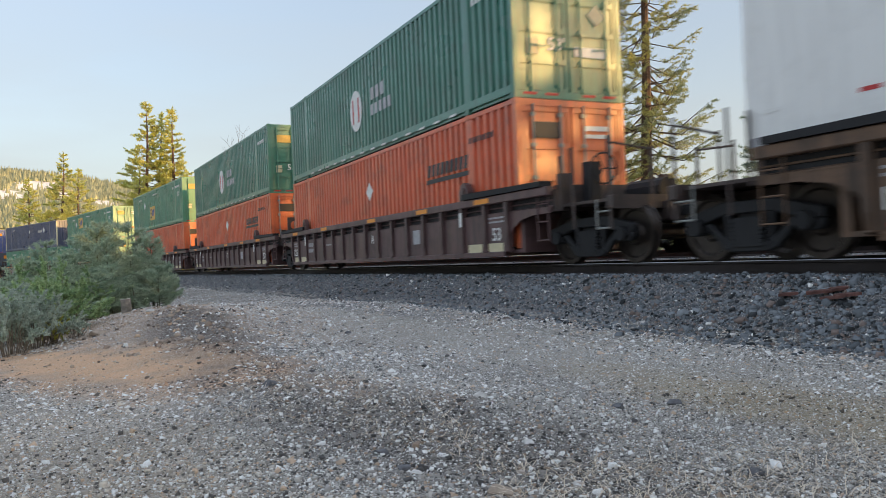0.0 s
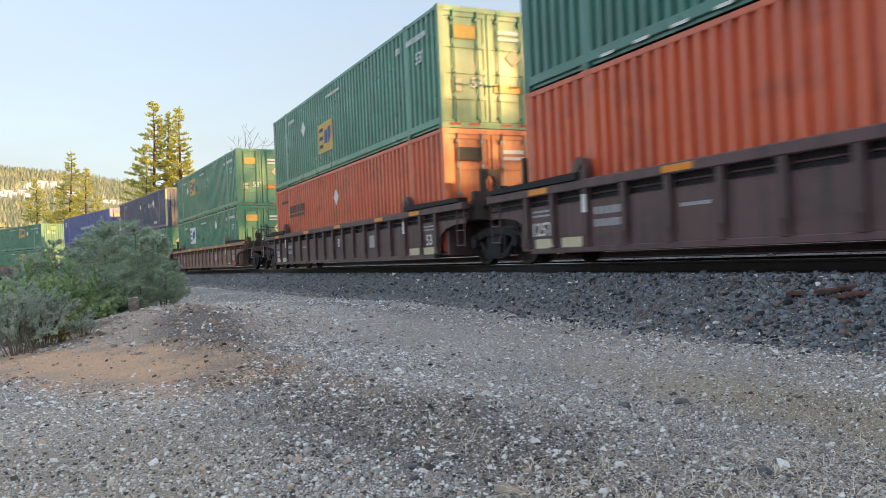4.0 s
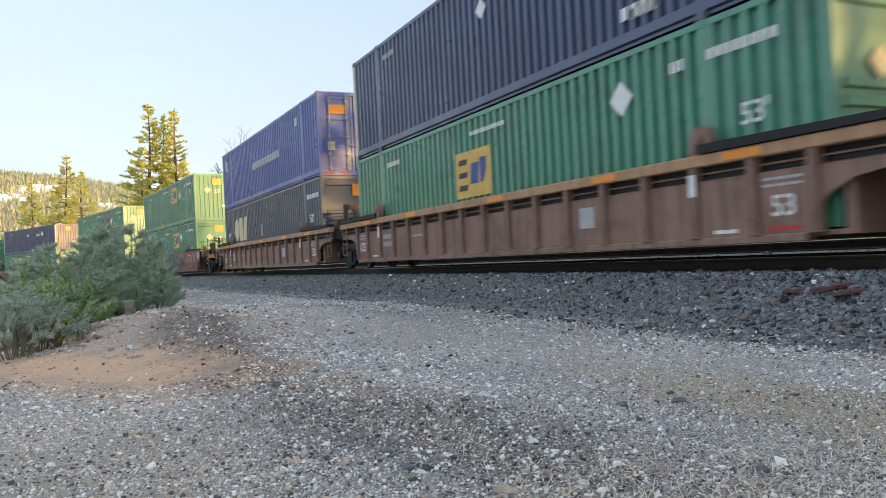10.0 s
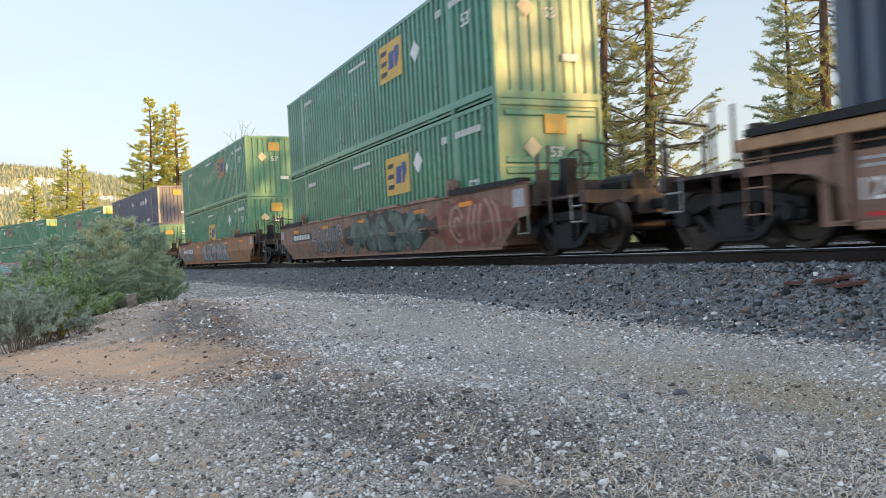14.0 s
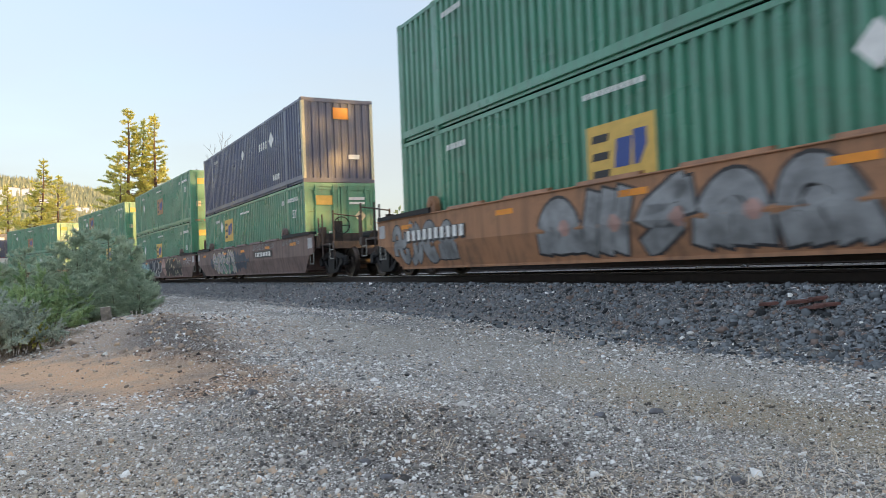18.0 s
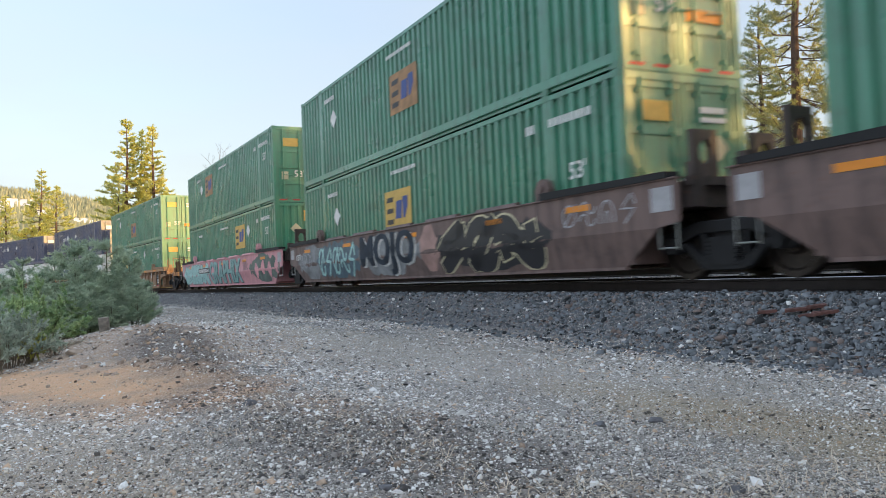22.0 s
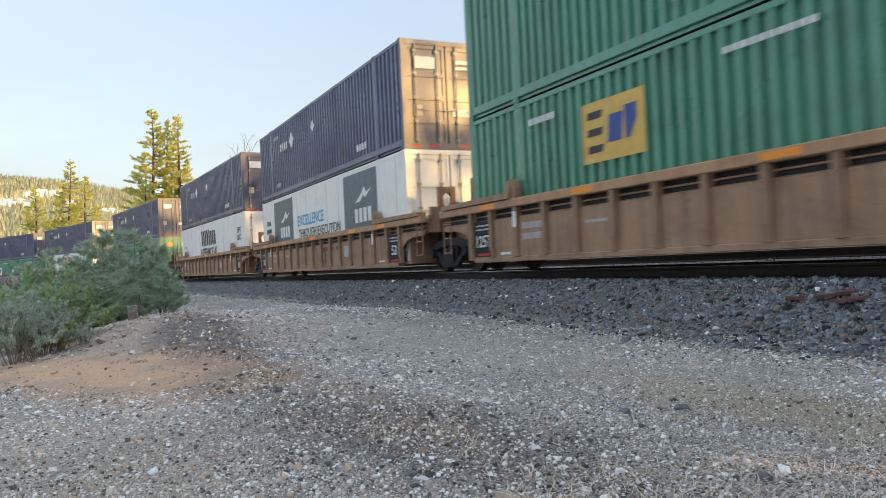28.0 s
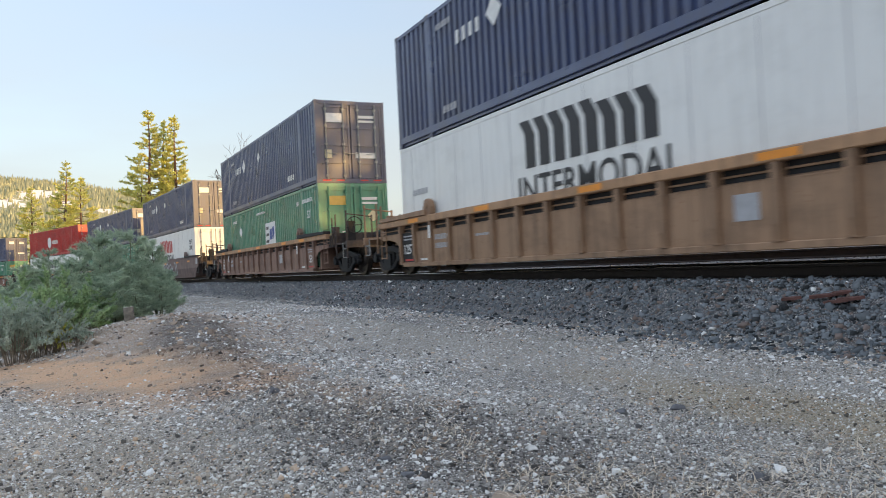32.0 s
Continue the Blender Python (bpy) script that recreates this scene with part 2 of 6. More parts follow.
def flat_box(key, w, h, material, t=0.004):
    return cached(f"{key} {w:.2f} {h:.2f}", material, lambda: Shape().box(-w / 2, w / 2, -t, 0, -h / 2, h / 2))


TURN = Matrix.Rotation(math.pi, 4, 'Z')

# ---- the line of the track ----
TRACK_Y, BEND, BEND2 = 9.053, -0.000358, -0.0000758


def bearing(s):
    s = np.clip(s, -165.0, 25.0)
    return -(BEND * s + BEND2 * s * s / 2)


LINE_S = np.linspace(-450, 350, 8001)
MID_H = bearing((LINE_S[1:] + LINE_S[:-1]) / 2)
LINE_X = np.concatenate([[0], np.cumsum(np.cos(MID_H) * 0.1)])
LINE_Y = np.concatenate([[0], np.cumsum(np.sin(MID_H) * 0.1)])
LINE_X = LINE_X - np.interp(0, LINE_S, LINE_X)
LINE_Y = LINE_Y - np.interp(0, LINE_S, LINE_Y) + TRACK_Y


def track_point(s):
    """Place and heading of the centre line at arc length s, 0 abreast of the camera, growing with the train's way."""
    return float(np.interp(s, LINE_S, LINE_X)), float(np.interp(s, LINE_S, LINE_Y)), float(bearing(s))


LINE = np.array([track_point(float(s)) for s in np.arange(-440, 340, 0.5)])

# ---- ground ----
def from_track(x, y):
    """Signed distance from the centre line, positive beyond it."""
    x, y = np.asarray(x, float), np.asarray(y, float)
    best, sign = np.full(x.shape, 1e9), np.ones(x.shape)
    for i in range(0, len(LINE), 4):
        px, py, h = LINE[i]
        d = (x - px) ** 2 + (y - py) ** 2
        m = d < best
        best = np.where(m, d, best)
        sign = np.where(m, -(x - px) * math.sin(h) + (y - py) * math.cos(h), sign)
    near = np.abs(sign)
    return np.where(np.sqrt(best) < 3, sign, np.sign(sign) * np.sqrt(best))


def wave(x, y, f, seed):
    r = np.random.RandomState(seed)
    z = 0
    for i in range(5):
        a, p = r.uniform(0, 6.28, 2)
        k = f * r.uniform(0.6, 1.6)
        z = z + np.sin(k * (x * math.cos(a) + y * math.sin(a)) + p)
    return z / 5


def ground_z(x, y):
    x, y = np.asarray(x, float), np.asarray(y, float)
    q = from_track(x, y)
    base = np.interp(y, [-40, -6, -1, 2.5, 5.5, 9], [-1.35, -1.05, -0.92, -0.88, -0.80, -0.72])
    base = np.where(q > 0, -0.75 + 0.0 * x, base)
    r = np.hypot(x, y)
    base = base + 0.05 * wave(x, y, 0.5, 3) + 0.018 * wave(x, y, 2.1, 4)
    # the bank: steep towards the lay-by, level behind its crest
    behind = np.where(y > 1.45, 4.2, 1.25)
    base = base + 0.4 * np.exp(-((x + 15.5) / 4.6) ** 2 - ((y - 1.45) / behind) ** 2)
    base = base + (0.035 * wave(x, y, 4.5, 6) + 0.03 * wave(x, y, 9.0, 7)) * np.exp(-((x + 12.0) / 5.0) ** 2 - ((y - 1.2) / 1.3) ** 2)
    base = base + 0.12 * np.exp(-((x + 6.5) / 3.0) ** 2 - ((y - 1.6) / 1.0) ** 2)
    base = base + 0.14 * np.exp(-((x + 11.5) / 2.6) ** 2 - ((y - 1.9) / 0.7) ** 2)
    base = base - 0.25 * np.exp(-((x + 13.0) / 5.0) ** 2 - ((y + 3.0) / 1.6) ** 2)
    bed = np.interp(np.abs(q), [0, 0.62, 0.9, 1.5, 1.7, 2.8, 60], [-0.16, -0.17, -0.185, -0.19, -0.215, -0.76, -9])
    bed = bed + 0.02 * wave(x, y, 3.5, 9) * (np.abs(q) > 1.6)
    two = np.interp(q, [0.9, 2.4, 3.3, 5.6, 6.2, 8.5, 60], [-9, -0.19, -0.02, -0.02, -0.05, -0.7, -9])
    z = np.maximum(np.maximum(base, bed), two)
    return z


def axis_steps(lo, hi, c, fine, grow):
    """Coordinates that lie close together near c and farther apart away from it."""
    out, s = [c], fine
    v = c
    while v < hi:
        s = fine + grow * abs(v - c) ** 1.15
        v += s
        out.append(v)
    v = c
    while v > lo:
        s = fine + grow * abs(v - c) ** 1.15
        v -= s
        out.append(v)
    return np.array(sorted(out))


gx = axis_steps(-3600, 2500, -9.0, 0.13, 0.023)
gy = axis_steps(-2500, 3600, 3.0, 0.12, 0.023)
GX, GY = np.meshgrid(gx, gy)
GZ = ground_z(GX, GY)
me = bpy.data.meshes.new("ground")
nx, ny = len(gx), len(gy)
idx = np.arange(nx * ny).reshape(ny, nx)
quads = np.stack([idx[:-1, :-1], idx[:-1, 1:], idx[1:, 1:], idx[1:, :-1]], -1).reshape(-1, 4)
me.vertices.add(nx * ny)
me.vertices.foreach_set("co", np.stack([GX, GY, GZ], -1).ravel())
me.loops.add(quads.size)
me.loops.foreach_set("vertex_index", quads.ravel())
me.polygons.add(len(quads))
me.polygons.foreach_set("loop_start", np.arange(len(quads)) * 4)
me.update(calc_edges=True)
me.polygons.foreach_set("use_smooth", [True] * len(quads))


def ellipse_mask(n, l, cx, cy, rx, ry, rot=0.0, soft=0.5, wob=0.5):
    """1 inside an uneven ellipse on the ground, 0 outside."""
    co = n.new("ShaderNodeTexCoord")
    mp = n.new("ShaderNodeMapping")
    mp.vector_type = 'TEXTURE'
    mp.inputs["Location"].default_value = (cx, cy, 0)
    mp.inputs["Rotation"].default_value = (0, 0, radians(rot))
    mp.inputs["Scale"].default_value = (rx, ry, 1000)
    l.new(co.outputs["Object"], mp.inputs[0])
    ln = n.new("ShaderNodeVectorMath")
    ln.operation = 'LENGTH'
    l.new(mp.outputs[0], ln.inputs[0])
    ns = noise_tex(n, l, 1.3, 5)
    ad = n.new("ShaderNodeMath")
    ad.operation = 'MULTIPLY_ADD'
    l.new(ns.outputs[0], ad.inputs[0])
    ad.inputs[1].default_value = wob * 2
    l.new(ln.outputs["Value"], ad.inputs[2])
    return ramp(n, l, ad.outputs[0], 1 + wob - soft / 2, 1 + wob + soft / 2, 1, 0)


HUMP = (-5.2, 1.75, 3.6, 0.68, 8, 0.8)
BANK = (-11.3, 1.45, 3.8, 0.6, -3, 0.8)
gm, n, l, p = node_mat("gravelly ground")
fine = noise_tex(n, l, 55, 6, None, 0.75)
mid = noise_tex(n, l, 2.2, 6)
big = noise_tex(n, l, 0.35, 4)
cell = n.new("ShaderNodeTexVoronoi")
cell.inputs["Scale"].default_value = 125
co = n.new("ShaderNodeTexCoord")
l.new(co.outputs["Object"], cell.inputs["Vector"])
sep = n.new("ShaderNodeSeparateColor")
l.new(cell.outputs["Color"], sep.inputs[0])
c = mix(n, l, ramp(n, l, mid.outputs[0], 0.35, 0.68), (0.19, 0.172, 0.155), (0.38, 0.34, 0.29))
# darker ballast along the track
q = n.new("ShaderNodeSeparateXYZ")
l.new(co.outputs["Object"], q.inputs[0])
hz = n.new("ShaderNodeMath")
hz.operation = 'MULTIPLY_ADD'
l.new(noise_tex(n, l, 1.1, 5).outputs[0], hz.inputs[0])
hz.inputs[1].default_value = -0.22
l.new(q.outputs["Z"], hz.inputs[2])
c = mix(n, l, ramp(n, l, hz.outputs[0], -0.86, -0.76), c, (0.1, 0.103, 0.115))
c = mix(n, l, ellipse_mask(n, l, -9.0, 4.2, 9.0, 0.9, 9, 0.8), c, (0.43, 0.385, 0.325))
c = mix(n, l, ellipse_mask(n, l, -3.4, 4.1, 2.2, 0.45, 0, 0.8), c, (0.46, 0.38, 0.26))
c = mix(n, l, ellipse_mask(n, l, -5.0, -0.1, 3.6, 0.75, 4, 0.9), c, (0.44, 0.38, 0.31))
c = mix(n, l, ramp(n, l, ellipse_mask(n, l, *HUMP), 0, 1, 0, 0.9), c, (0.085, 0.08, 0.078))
c = mix(n, l, ellipse_mask(n, l, -15.5, 1.0, 5.5, 1.7, 12, 0.7), c, (0.6, 0.43, 0.31))
# the bank's slope is darker and browner than the gravel
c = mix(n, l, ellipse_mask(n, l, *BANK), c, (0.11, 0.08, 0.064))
c = mix(n, l, ramp(n, l, sep.outputs[0], 0.0, 1.0, 0, 0.42), c, (0.05, 0.047, 0.045))
c = mix(n, l, ramp(n, l, sep.outputs[1], 0.8, 0.84, 0, 0.8), c, (0.74, 0.72, 0.69))
c = mix(n, l, ramp(n, l, fine.outputs[0], 0.4, 0.75, 0, 0.4), c, (0.45, 0.4, 0.34))
c = mix(n, l, ramp(n, l, ellipse_mask(n, l, -10.6, -0.05, 3.7, 0.85, 22, 1.1, 1.1), 0, 1, 0, 0.92), c, mix(n, l, ramp(n, l, fine.outputs[0], 0.35, 0.7), (0.68, 0.37, 0.2), (1.0, 0.7, 0.46)))
l.new(c, p.inputs["Base Color"])
p.inputs["Roughness"].default_value = 0.9
hm = n.new("ShaderNodeMath")
hm.operation = 'ADD'
l.new(cell.outputs["Distance"], hm.inputs[0])
l.new(fine.outputs[0], hm.inputs[1])
lump = n.new("ShaderNodeMath")
lump.operation = 'MULTIPLY_ADD'
l.new(noise_tex(n, l, 11, 6, None, 0.7).outputs[0], lump.inputs[0])
lump.inputs[1].default_value = 1.5
l.new(hm.outputs[0], lump.inputs[2])
bump(n, l, p, lump.outputs[0], 0.8, 0.025)
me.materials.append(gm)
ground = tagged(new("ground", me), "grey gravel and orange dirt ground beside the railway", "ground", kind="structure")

# ---- rails ----
def sweep(ring, off, s0, s1, step, material, name):
    """Carries a (lateral, height) ring along the track at a lateral offset."""
    S = np.arange(s0, s1 + step, step)
    v, f, n = [], [], len(ring)
    for s in S:
        x, y, h = track_point(float(s))
        for q, z in ring:
            v.append((x - (q + off) * math.sin(h), y + (q + off) * math.cos(h), z))
    for i in range(len(S) - 1):
        for j in range(n):
            a, b = i * n + j, i * n + (j + 1) % n
            f.append((a, b, b + n, a + n))
    f += [tuple(range(n)), tuple(range(len(v) - n, len(v)))]
    me = bpy.data.meshes.new(name)
    me.from_pydata(v, [], f)
    bm = bmesh.new()
    bm.from_mesh(me)
    bmesh.ops.recalc_face_normals(bm, faces=bm.faces)
    bm.to_mesh(me)
    bm.free()
    me.materials.append(material)
    return me


WEB = [(-0.075, -0.19), (0.075, -0.19), (0.075, -0.175), (0.012, -0.15), (0.012, -0.05), (0.036, -0.04), (0.036, -0.012),
       (-0.036, -0.012), (-0.036, -0.04), (-0.012, -0.05), (-0.012, -0.15), (-0.075, -0.175)]
HEAD = [(-0.036, -0.0119), (0.036, -0.0119), (0.034, -0.003), (0.024, 0.0), (-0.024, 0.0), (-0.034, -0.003)]
for side, lift in ((-0.753, 0.0), (0.753, 0.0), (3.65, 0.17), (5.16, 0.17)):
    rail = thing("rail", "long dark rusty steel rail with a polished head on ballast", "rail", "rails of the two tracks")
    part("rail_body", sweep([(q, z + lift) for q, z in WEB], side, -330, 160, 1.5, RAILSIDE, "rail_body"), rail)
    part("rail_head", sweep([(q, z + lift) for q, z in HEAD], side, -330, 160, 1.5, RAILTOP, "rail_head"), rail, label="polished steel rail head")

# ---- trees ----
def needle_mat(name, a, b, scale=0.7, through_share=0.5):
    """Leaves that vary from bough to bough and from needle to needle."""
    m, n, l, p = node_mat(name)
    g = n.new("ShaderNodeNewGeometry")
    t = noise_tex(n, l, scale, 3)
    c = mix(n, l, ramp(n, l, t.outputs[0], 0.34, 0.66), a, b)
    c = mix(n, l, ramp(n, l, g.outputs["Random Per Island"], 0, 1, 0, 0.45), c, tuple((u + v) / 2 for u, v in zip(a, b)))
    l.new(c, p.inputs["Base Color"])
    p.inputs["Roughness"].default_value = 0.65
    tr = n.new("ShaderNodeBsdfTranslucent")
    l.new(c, tr.inputs[0])
    ms = n.new("ShaderNodeMixShader")
    ms.inputs[0].default_value = through_share
    l.new(p.outputs[0], ms.inputs[1])
    l.new(tr.outputs[0], ms.inputs[2])
    l.new(ms.outputs[0], n["Material Output"].inputs[0])
    return m


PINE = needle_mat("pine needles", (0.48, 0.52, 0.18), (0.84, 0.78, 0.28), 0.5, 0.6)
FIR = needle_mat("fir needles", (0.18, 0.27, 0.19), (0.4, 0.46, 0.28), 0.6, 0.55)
# darker copy of PINE, with sunlit and shaded tones put into its colour
NEARPINE = needle_mat("pine needles with painted sun and shade", (0.2, 0.26, 0.15), (0.66, 0.6, 0.2), 0.45, 0.6)
BUSHLEAF = needle_mat("young pine needles", (0.24, 0.34, 0.25), (0.6, 0.68, 0.5), 3.0, 0.5)
GREYLEAF = needle_mat("grey green shrub leaves", (0.32, 0.4, 0.33), (0.6, 0.66, 0.55), 4.0, 0.4)
BRIGHTLEAF = needle_mat("fresh green shrub leaves", (0.2, 0.34, 0.18), (0.52, 0.64, 0.33), 4.0, 0.4)
YELLOWLEAF = needle_mat("yellow shrub leaves", (0.4, 0.4, 0.08), (0.6, 0.55, 0.12), 4.0, 0.4)
BARK = plain("pine bark", (0.11, 0.07, 0.05), 0.9, 0, 0.4, 3.0)
DARKBARK = plain("dark bark", (0.07, 0.05, 0.04), 0.9, 0, 0.3, 3.0)


def raw_mesh(name, v, f, material):
    v = np.asarray(v, dtype=float).reshape(-1, 3)
    f = np.asarray(f, dtype=int)
    k = f.shape[1]
    me = bpy.data.meshes.new(name)
    me.vertices.add(len(v))
    me.vertices.foreach_set("co", v.ravel())
    me.loops.add(f.size)
    me.loops.foreach_set("vertex_index", f.ravel())
    me.polygons.add(len(f))
    me.polygons.foreach_set("loop_start", np.arange(len(f)) * k)
    me.update(calc_edges=True)
    me.validate()
    me.materials.append(material)
    return me


def clumps(centres, sizes, rng, per, length, width, droop=0.0):
    """Tufts of thin two-triangle needles round each centre."""
    c = np.repeat(np.asarray(centres), per, 0)
    s = np.repeat(np.asarray(sizes), per)[:, None]
    m = len(c)
    d = rng.normal(size=(m, 3))
    d /= np.linalg.norm(d, axis=1)[:, None]
    d[:, 2] = d[:, 2] * 0.7 + 0.25 - droop
    o = c + d * s * rng.uniform(0.1, 0.8, (m, 1))
    w = np.cross(d, rng.normal(size=(m, 3)))
    w /= np.linalg.norm(w, axis=1)[:, None]
    ln, wd = length * rng.uniform(0.6, 1.3, (m, 1)), width * rng.uniform(0.6, 1.3, (m, 1))
    v = np.stack([o, o + d * ln * 0.5 + w * wd, o + d * ln, o + d * ln * 0.5 - w * wd], 1).reshape(-1, 3)
    f = np.arange(m * 4).reshape(-1, 4)
    return v, f


def limb_shape(shape, p, q, r0, r1, n=6):
    p, q = Vector(p), Vector(q)
    d = (q - p).normalized()
    u = d.orthogonal().normalized()
    w = d.cross(u)
    k = len(shape.v)
    for e, r in ((p, r0), (q, r1)):
        for i in range(n):
            a = 2 * math.pi * i / n
            shape.v.append(tuple(e + r * (math.cos(a) * u + math.sin(a) * w)))
    shape.f += [(k + i, k + (i + 1) % n, k + n + (i + 1) % n, k + n + i) for i in range(n)]


def tufts(centres, ways, lengths, rng, per, needle, width):
    """Bottle-brush tufts: thin needles set round a twig and leaning towards its tip."""
    c, w = np.repeat(np.asarray(centres), per, 0), np.repeat(np.asarray(ways), per, 0)
    ln = np.repeat(np.asarray(lengths), per)[:, None]
    m = len(c)
    o = c + w * ln * rng.uniform(-0.6, 0.5, (m, 1))
    d = rng.normal(size=(m, 3))
    d = d / np.linalg.norm(d, axis=1)[:, None] + 0.55 * w + np.array([0, 0, 0.12])
    d /= np.linalg.norm(d, axis=1)[:, None]
    q = np.cross(d, rng.normal(size=(m, 3)))
    q /= np.linalg.norm(q, axis=1)[:, None]
    nl, nw = needle * rng.uniform(0.6, 1.3, (m, 1)), width * rng.uniform(0.6, 1.3, (m, 1))
    v = np.stack([o - q * nw, o + q * nw, o + d * nl], 1).reshape(-1, 3)
    return v, np.arange(m * 3).reshape(-1, 3)


def conifer(height, spread, bare, seed, leaf, per=14, bark=BARK, step=0.5, needle=0.5, thin=0.05, gap=0.25, name="pine_tree", label="tall pine tree with sparse drooping boughs and bare lower trunk", taper=0.75, butt=0.06, space=0.5, rise=0.0, curl=0.1, tuft=0.35, wild=0.15):
    """A conifer: tapered trunk, whorls of curved limbs, side twigs that end in tufts of needles."""
    rng = np.random.RandomState(seed)
    tree = thing(name, label, "tree")
    sh = Shape()
    lean = rng.normal(0, 0.012, 2)
    segs = 7
    at = lambda z: np.array([lean[0] * z + 0.12 * math.sin(z * 0.35 + seed), lean[1] * z + 0.12 * math.cos(z * 0.3), z])
    r0 = 0.0135 * height + butt
    for i in range(segs):
        a, b = height * i / segs, height * (i + 1) / segs
        limb_shape(sh, at(a) - np.array([0, 0, 0.3 if i == 0 else 0]), at(b), r0 * (1 - i / segs) ** 0.8 + 0.015 * min(1, height / 6), r0 * (1 - (i + 1) / segs) ** 0.8 + 0.012 * min(1, height / 6), 9)
    cs, ds, ss = [], [], []
    thick = 1.0 if height > 4 else 0.35
    z = height * bare
    while z < height * 0.985:
        u = (z / height - bare) / (1 - bare)
        reach = spread * (1 - u) ** taper * (0.6 + 0.4 * min(1, u * 4 + 0.3))
        for _ in range(rng.randint(3, 6)):
            if rng.rand() < gap:
                continue
            a = rng.uniform(0, 6.283)
            r = reach * rng.uniform(0.5, 1.1) + 0.04 * height ** 0.5
            tilt = rise + 0.5 * u - 0.28 + rng.uniform(-wild, wild)
            out, across = np.array([math.cos(a), math.sin(a), 0]), np.array([-math.sin(a), math.cos(a), 0])
            p0 = at(z)
            p1 = p0 + out * r * 0.55 + np.array([0, 0, (tilt - curl) * r * 0.55])
            p2 = p0 + out * r + np.array([0, 0, (tilt + curl) * r])
            limb_shape(sh, p0, p1, thick * (0.012 * r + 0.012), thick * (0.008 * r + 0.008), 4)
            limb_shape(sh, p1, p2, thick * (0.008 * r + 0.008), thick * 0.006, 4)
            k = max(2, int(r / space))
            for j in range(k):
                t = 0.3 + 0.7 * (j + rng.rand()) / k
                q = (p0 * (1 - t / 0.55) + p1 * (t / 0.55)) if t < 0.55 else (p1 * (1 - (t - 0.55) / 0.45) + p2 * ((t - 0.55) / 0.45))
                way = out * 0.8 + across * rng.choice((-1, 1)) * rng.uniform(0.2, 1.0) * (1.25 - t) + np.array([0, 0, tilt * 0.5 + rng.uniform(-0.1, 0.4)])
                way = way / np.linalg.norm(way)
                ln = r * rng.uniform(0.05, 0.3) * (1.2 - t) + tuft * 0.3
                cs.append(q + way * ln)
                ds.append(way)
                ss.append(tuft * rng.uniform(0.7, 1.3))
        z += step * rng.uniform(0.7, 1.3)
    for j in range(3):
        cs.append(at(height * (0.96 + 0.015 * j)))
        ds.append(np.array([0, 0, 1.0]))
        ss.append(tuft)
    part("trunk", sh.mesh("trunk", bark), tree, label="tapered trunk with thin limbs")
    v, f = tufts(cs, ds, ss, rng, per, needle, thin)
    part("crown", raw_mesh("crown", v, f, leaf), tree, label="uneven crown of needle tufts")
    return tree


# trees lean 2.5 degrees about the line of sight, to fit the camera's view
VIEW_LEAN = Matrix.Rotation(radians(2.5), 4, Vector((-0.904, 0.428, 0.0)))


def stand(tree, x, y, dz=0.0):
    tree.matrix_basis = pose(x, y, float(ground_z(x, y)) + dz) @ VIEW_LEAN @ pose(0, 0, 0, 0, 0, (x * 37 + y * 91) % 360)
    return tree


far_pine = dict(leaf=PINE, per=22, step=0.4, needle=0.33, thin=0.065, gap=0.16, taper=1.0, space=0.3, tuft=0.5)
stand(conifer(23.6, 7.2, 0.06, 11, **far_pine), -111.5, 8.9)
stand(conifer(22.4, 5.6, 0.1, 12, **far_pine), -112.5, 10.5)
stand(conifer(22.8, 5.0, 0.1, 13, **far_pine), -110.0, 11.7)
stand(conifer(14.0, 4.4, 0.04, 19, **far_pine), -107.0, 7.4)
stand(conifer(13.5, 4.2, 0.04, 20, **far_pine), -106.0, 13.0)
stand(conifer(24.5, 8.6, 0.04, 14, **far_pine), -166.0, -2.6)
stand(conifer(20.5, 7.4, 0.04, 15, **far_pine), -160.0, 0.4)
stand(conifer(21.0, 7.0, 0.06, 16, **far_pine), -180.0, -8.8)
stand(conifer(15.0, 6.6, 0.05, 17, **far_pine), -178.0, -19.0)
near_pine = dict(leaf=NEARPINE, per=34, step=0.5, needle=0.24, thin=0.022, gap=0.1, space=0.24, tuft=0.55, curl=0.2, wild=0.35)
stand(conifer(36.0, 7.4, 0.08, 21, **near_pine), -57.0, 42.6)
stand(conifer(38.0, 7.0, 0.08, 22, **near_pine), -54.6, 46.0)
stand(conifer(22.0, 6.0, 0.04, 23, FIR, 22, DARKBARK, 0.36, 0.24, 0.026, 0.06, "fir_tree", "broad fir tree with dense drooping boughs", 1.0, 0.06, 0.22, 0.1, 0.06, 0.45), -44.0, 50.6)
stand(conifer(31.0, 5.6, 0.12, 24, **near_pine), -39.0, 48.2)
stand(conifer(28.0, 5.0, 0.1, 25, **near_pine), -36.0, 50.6)


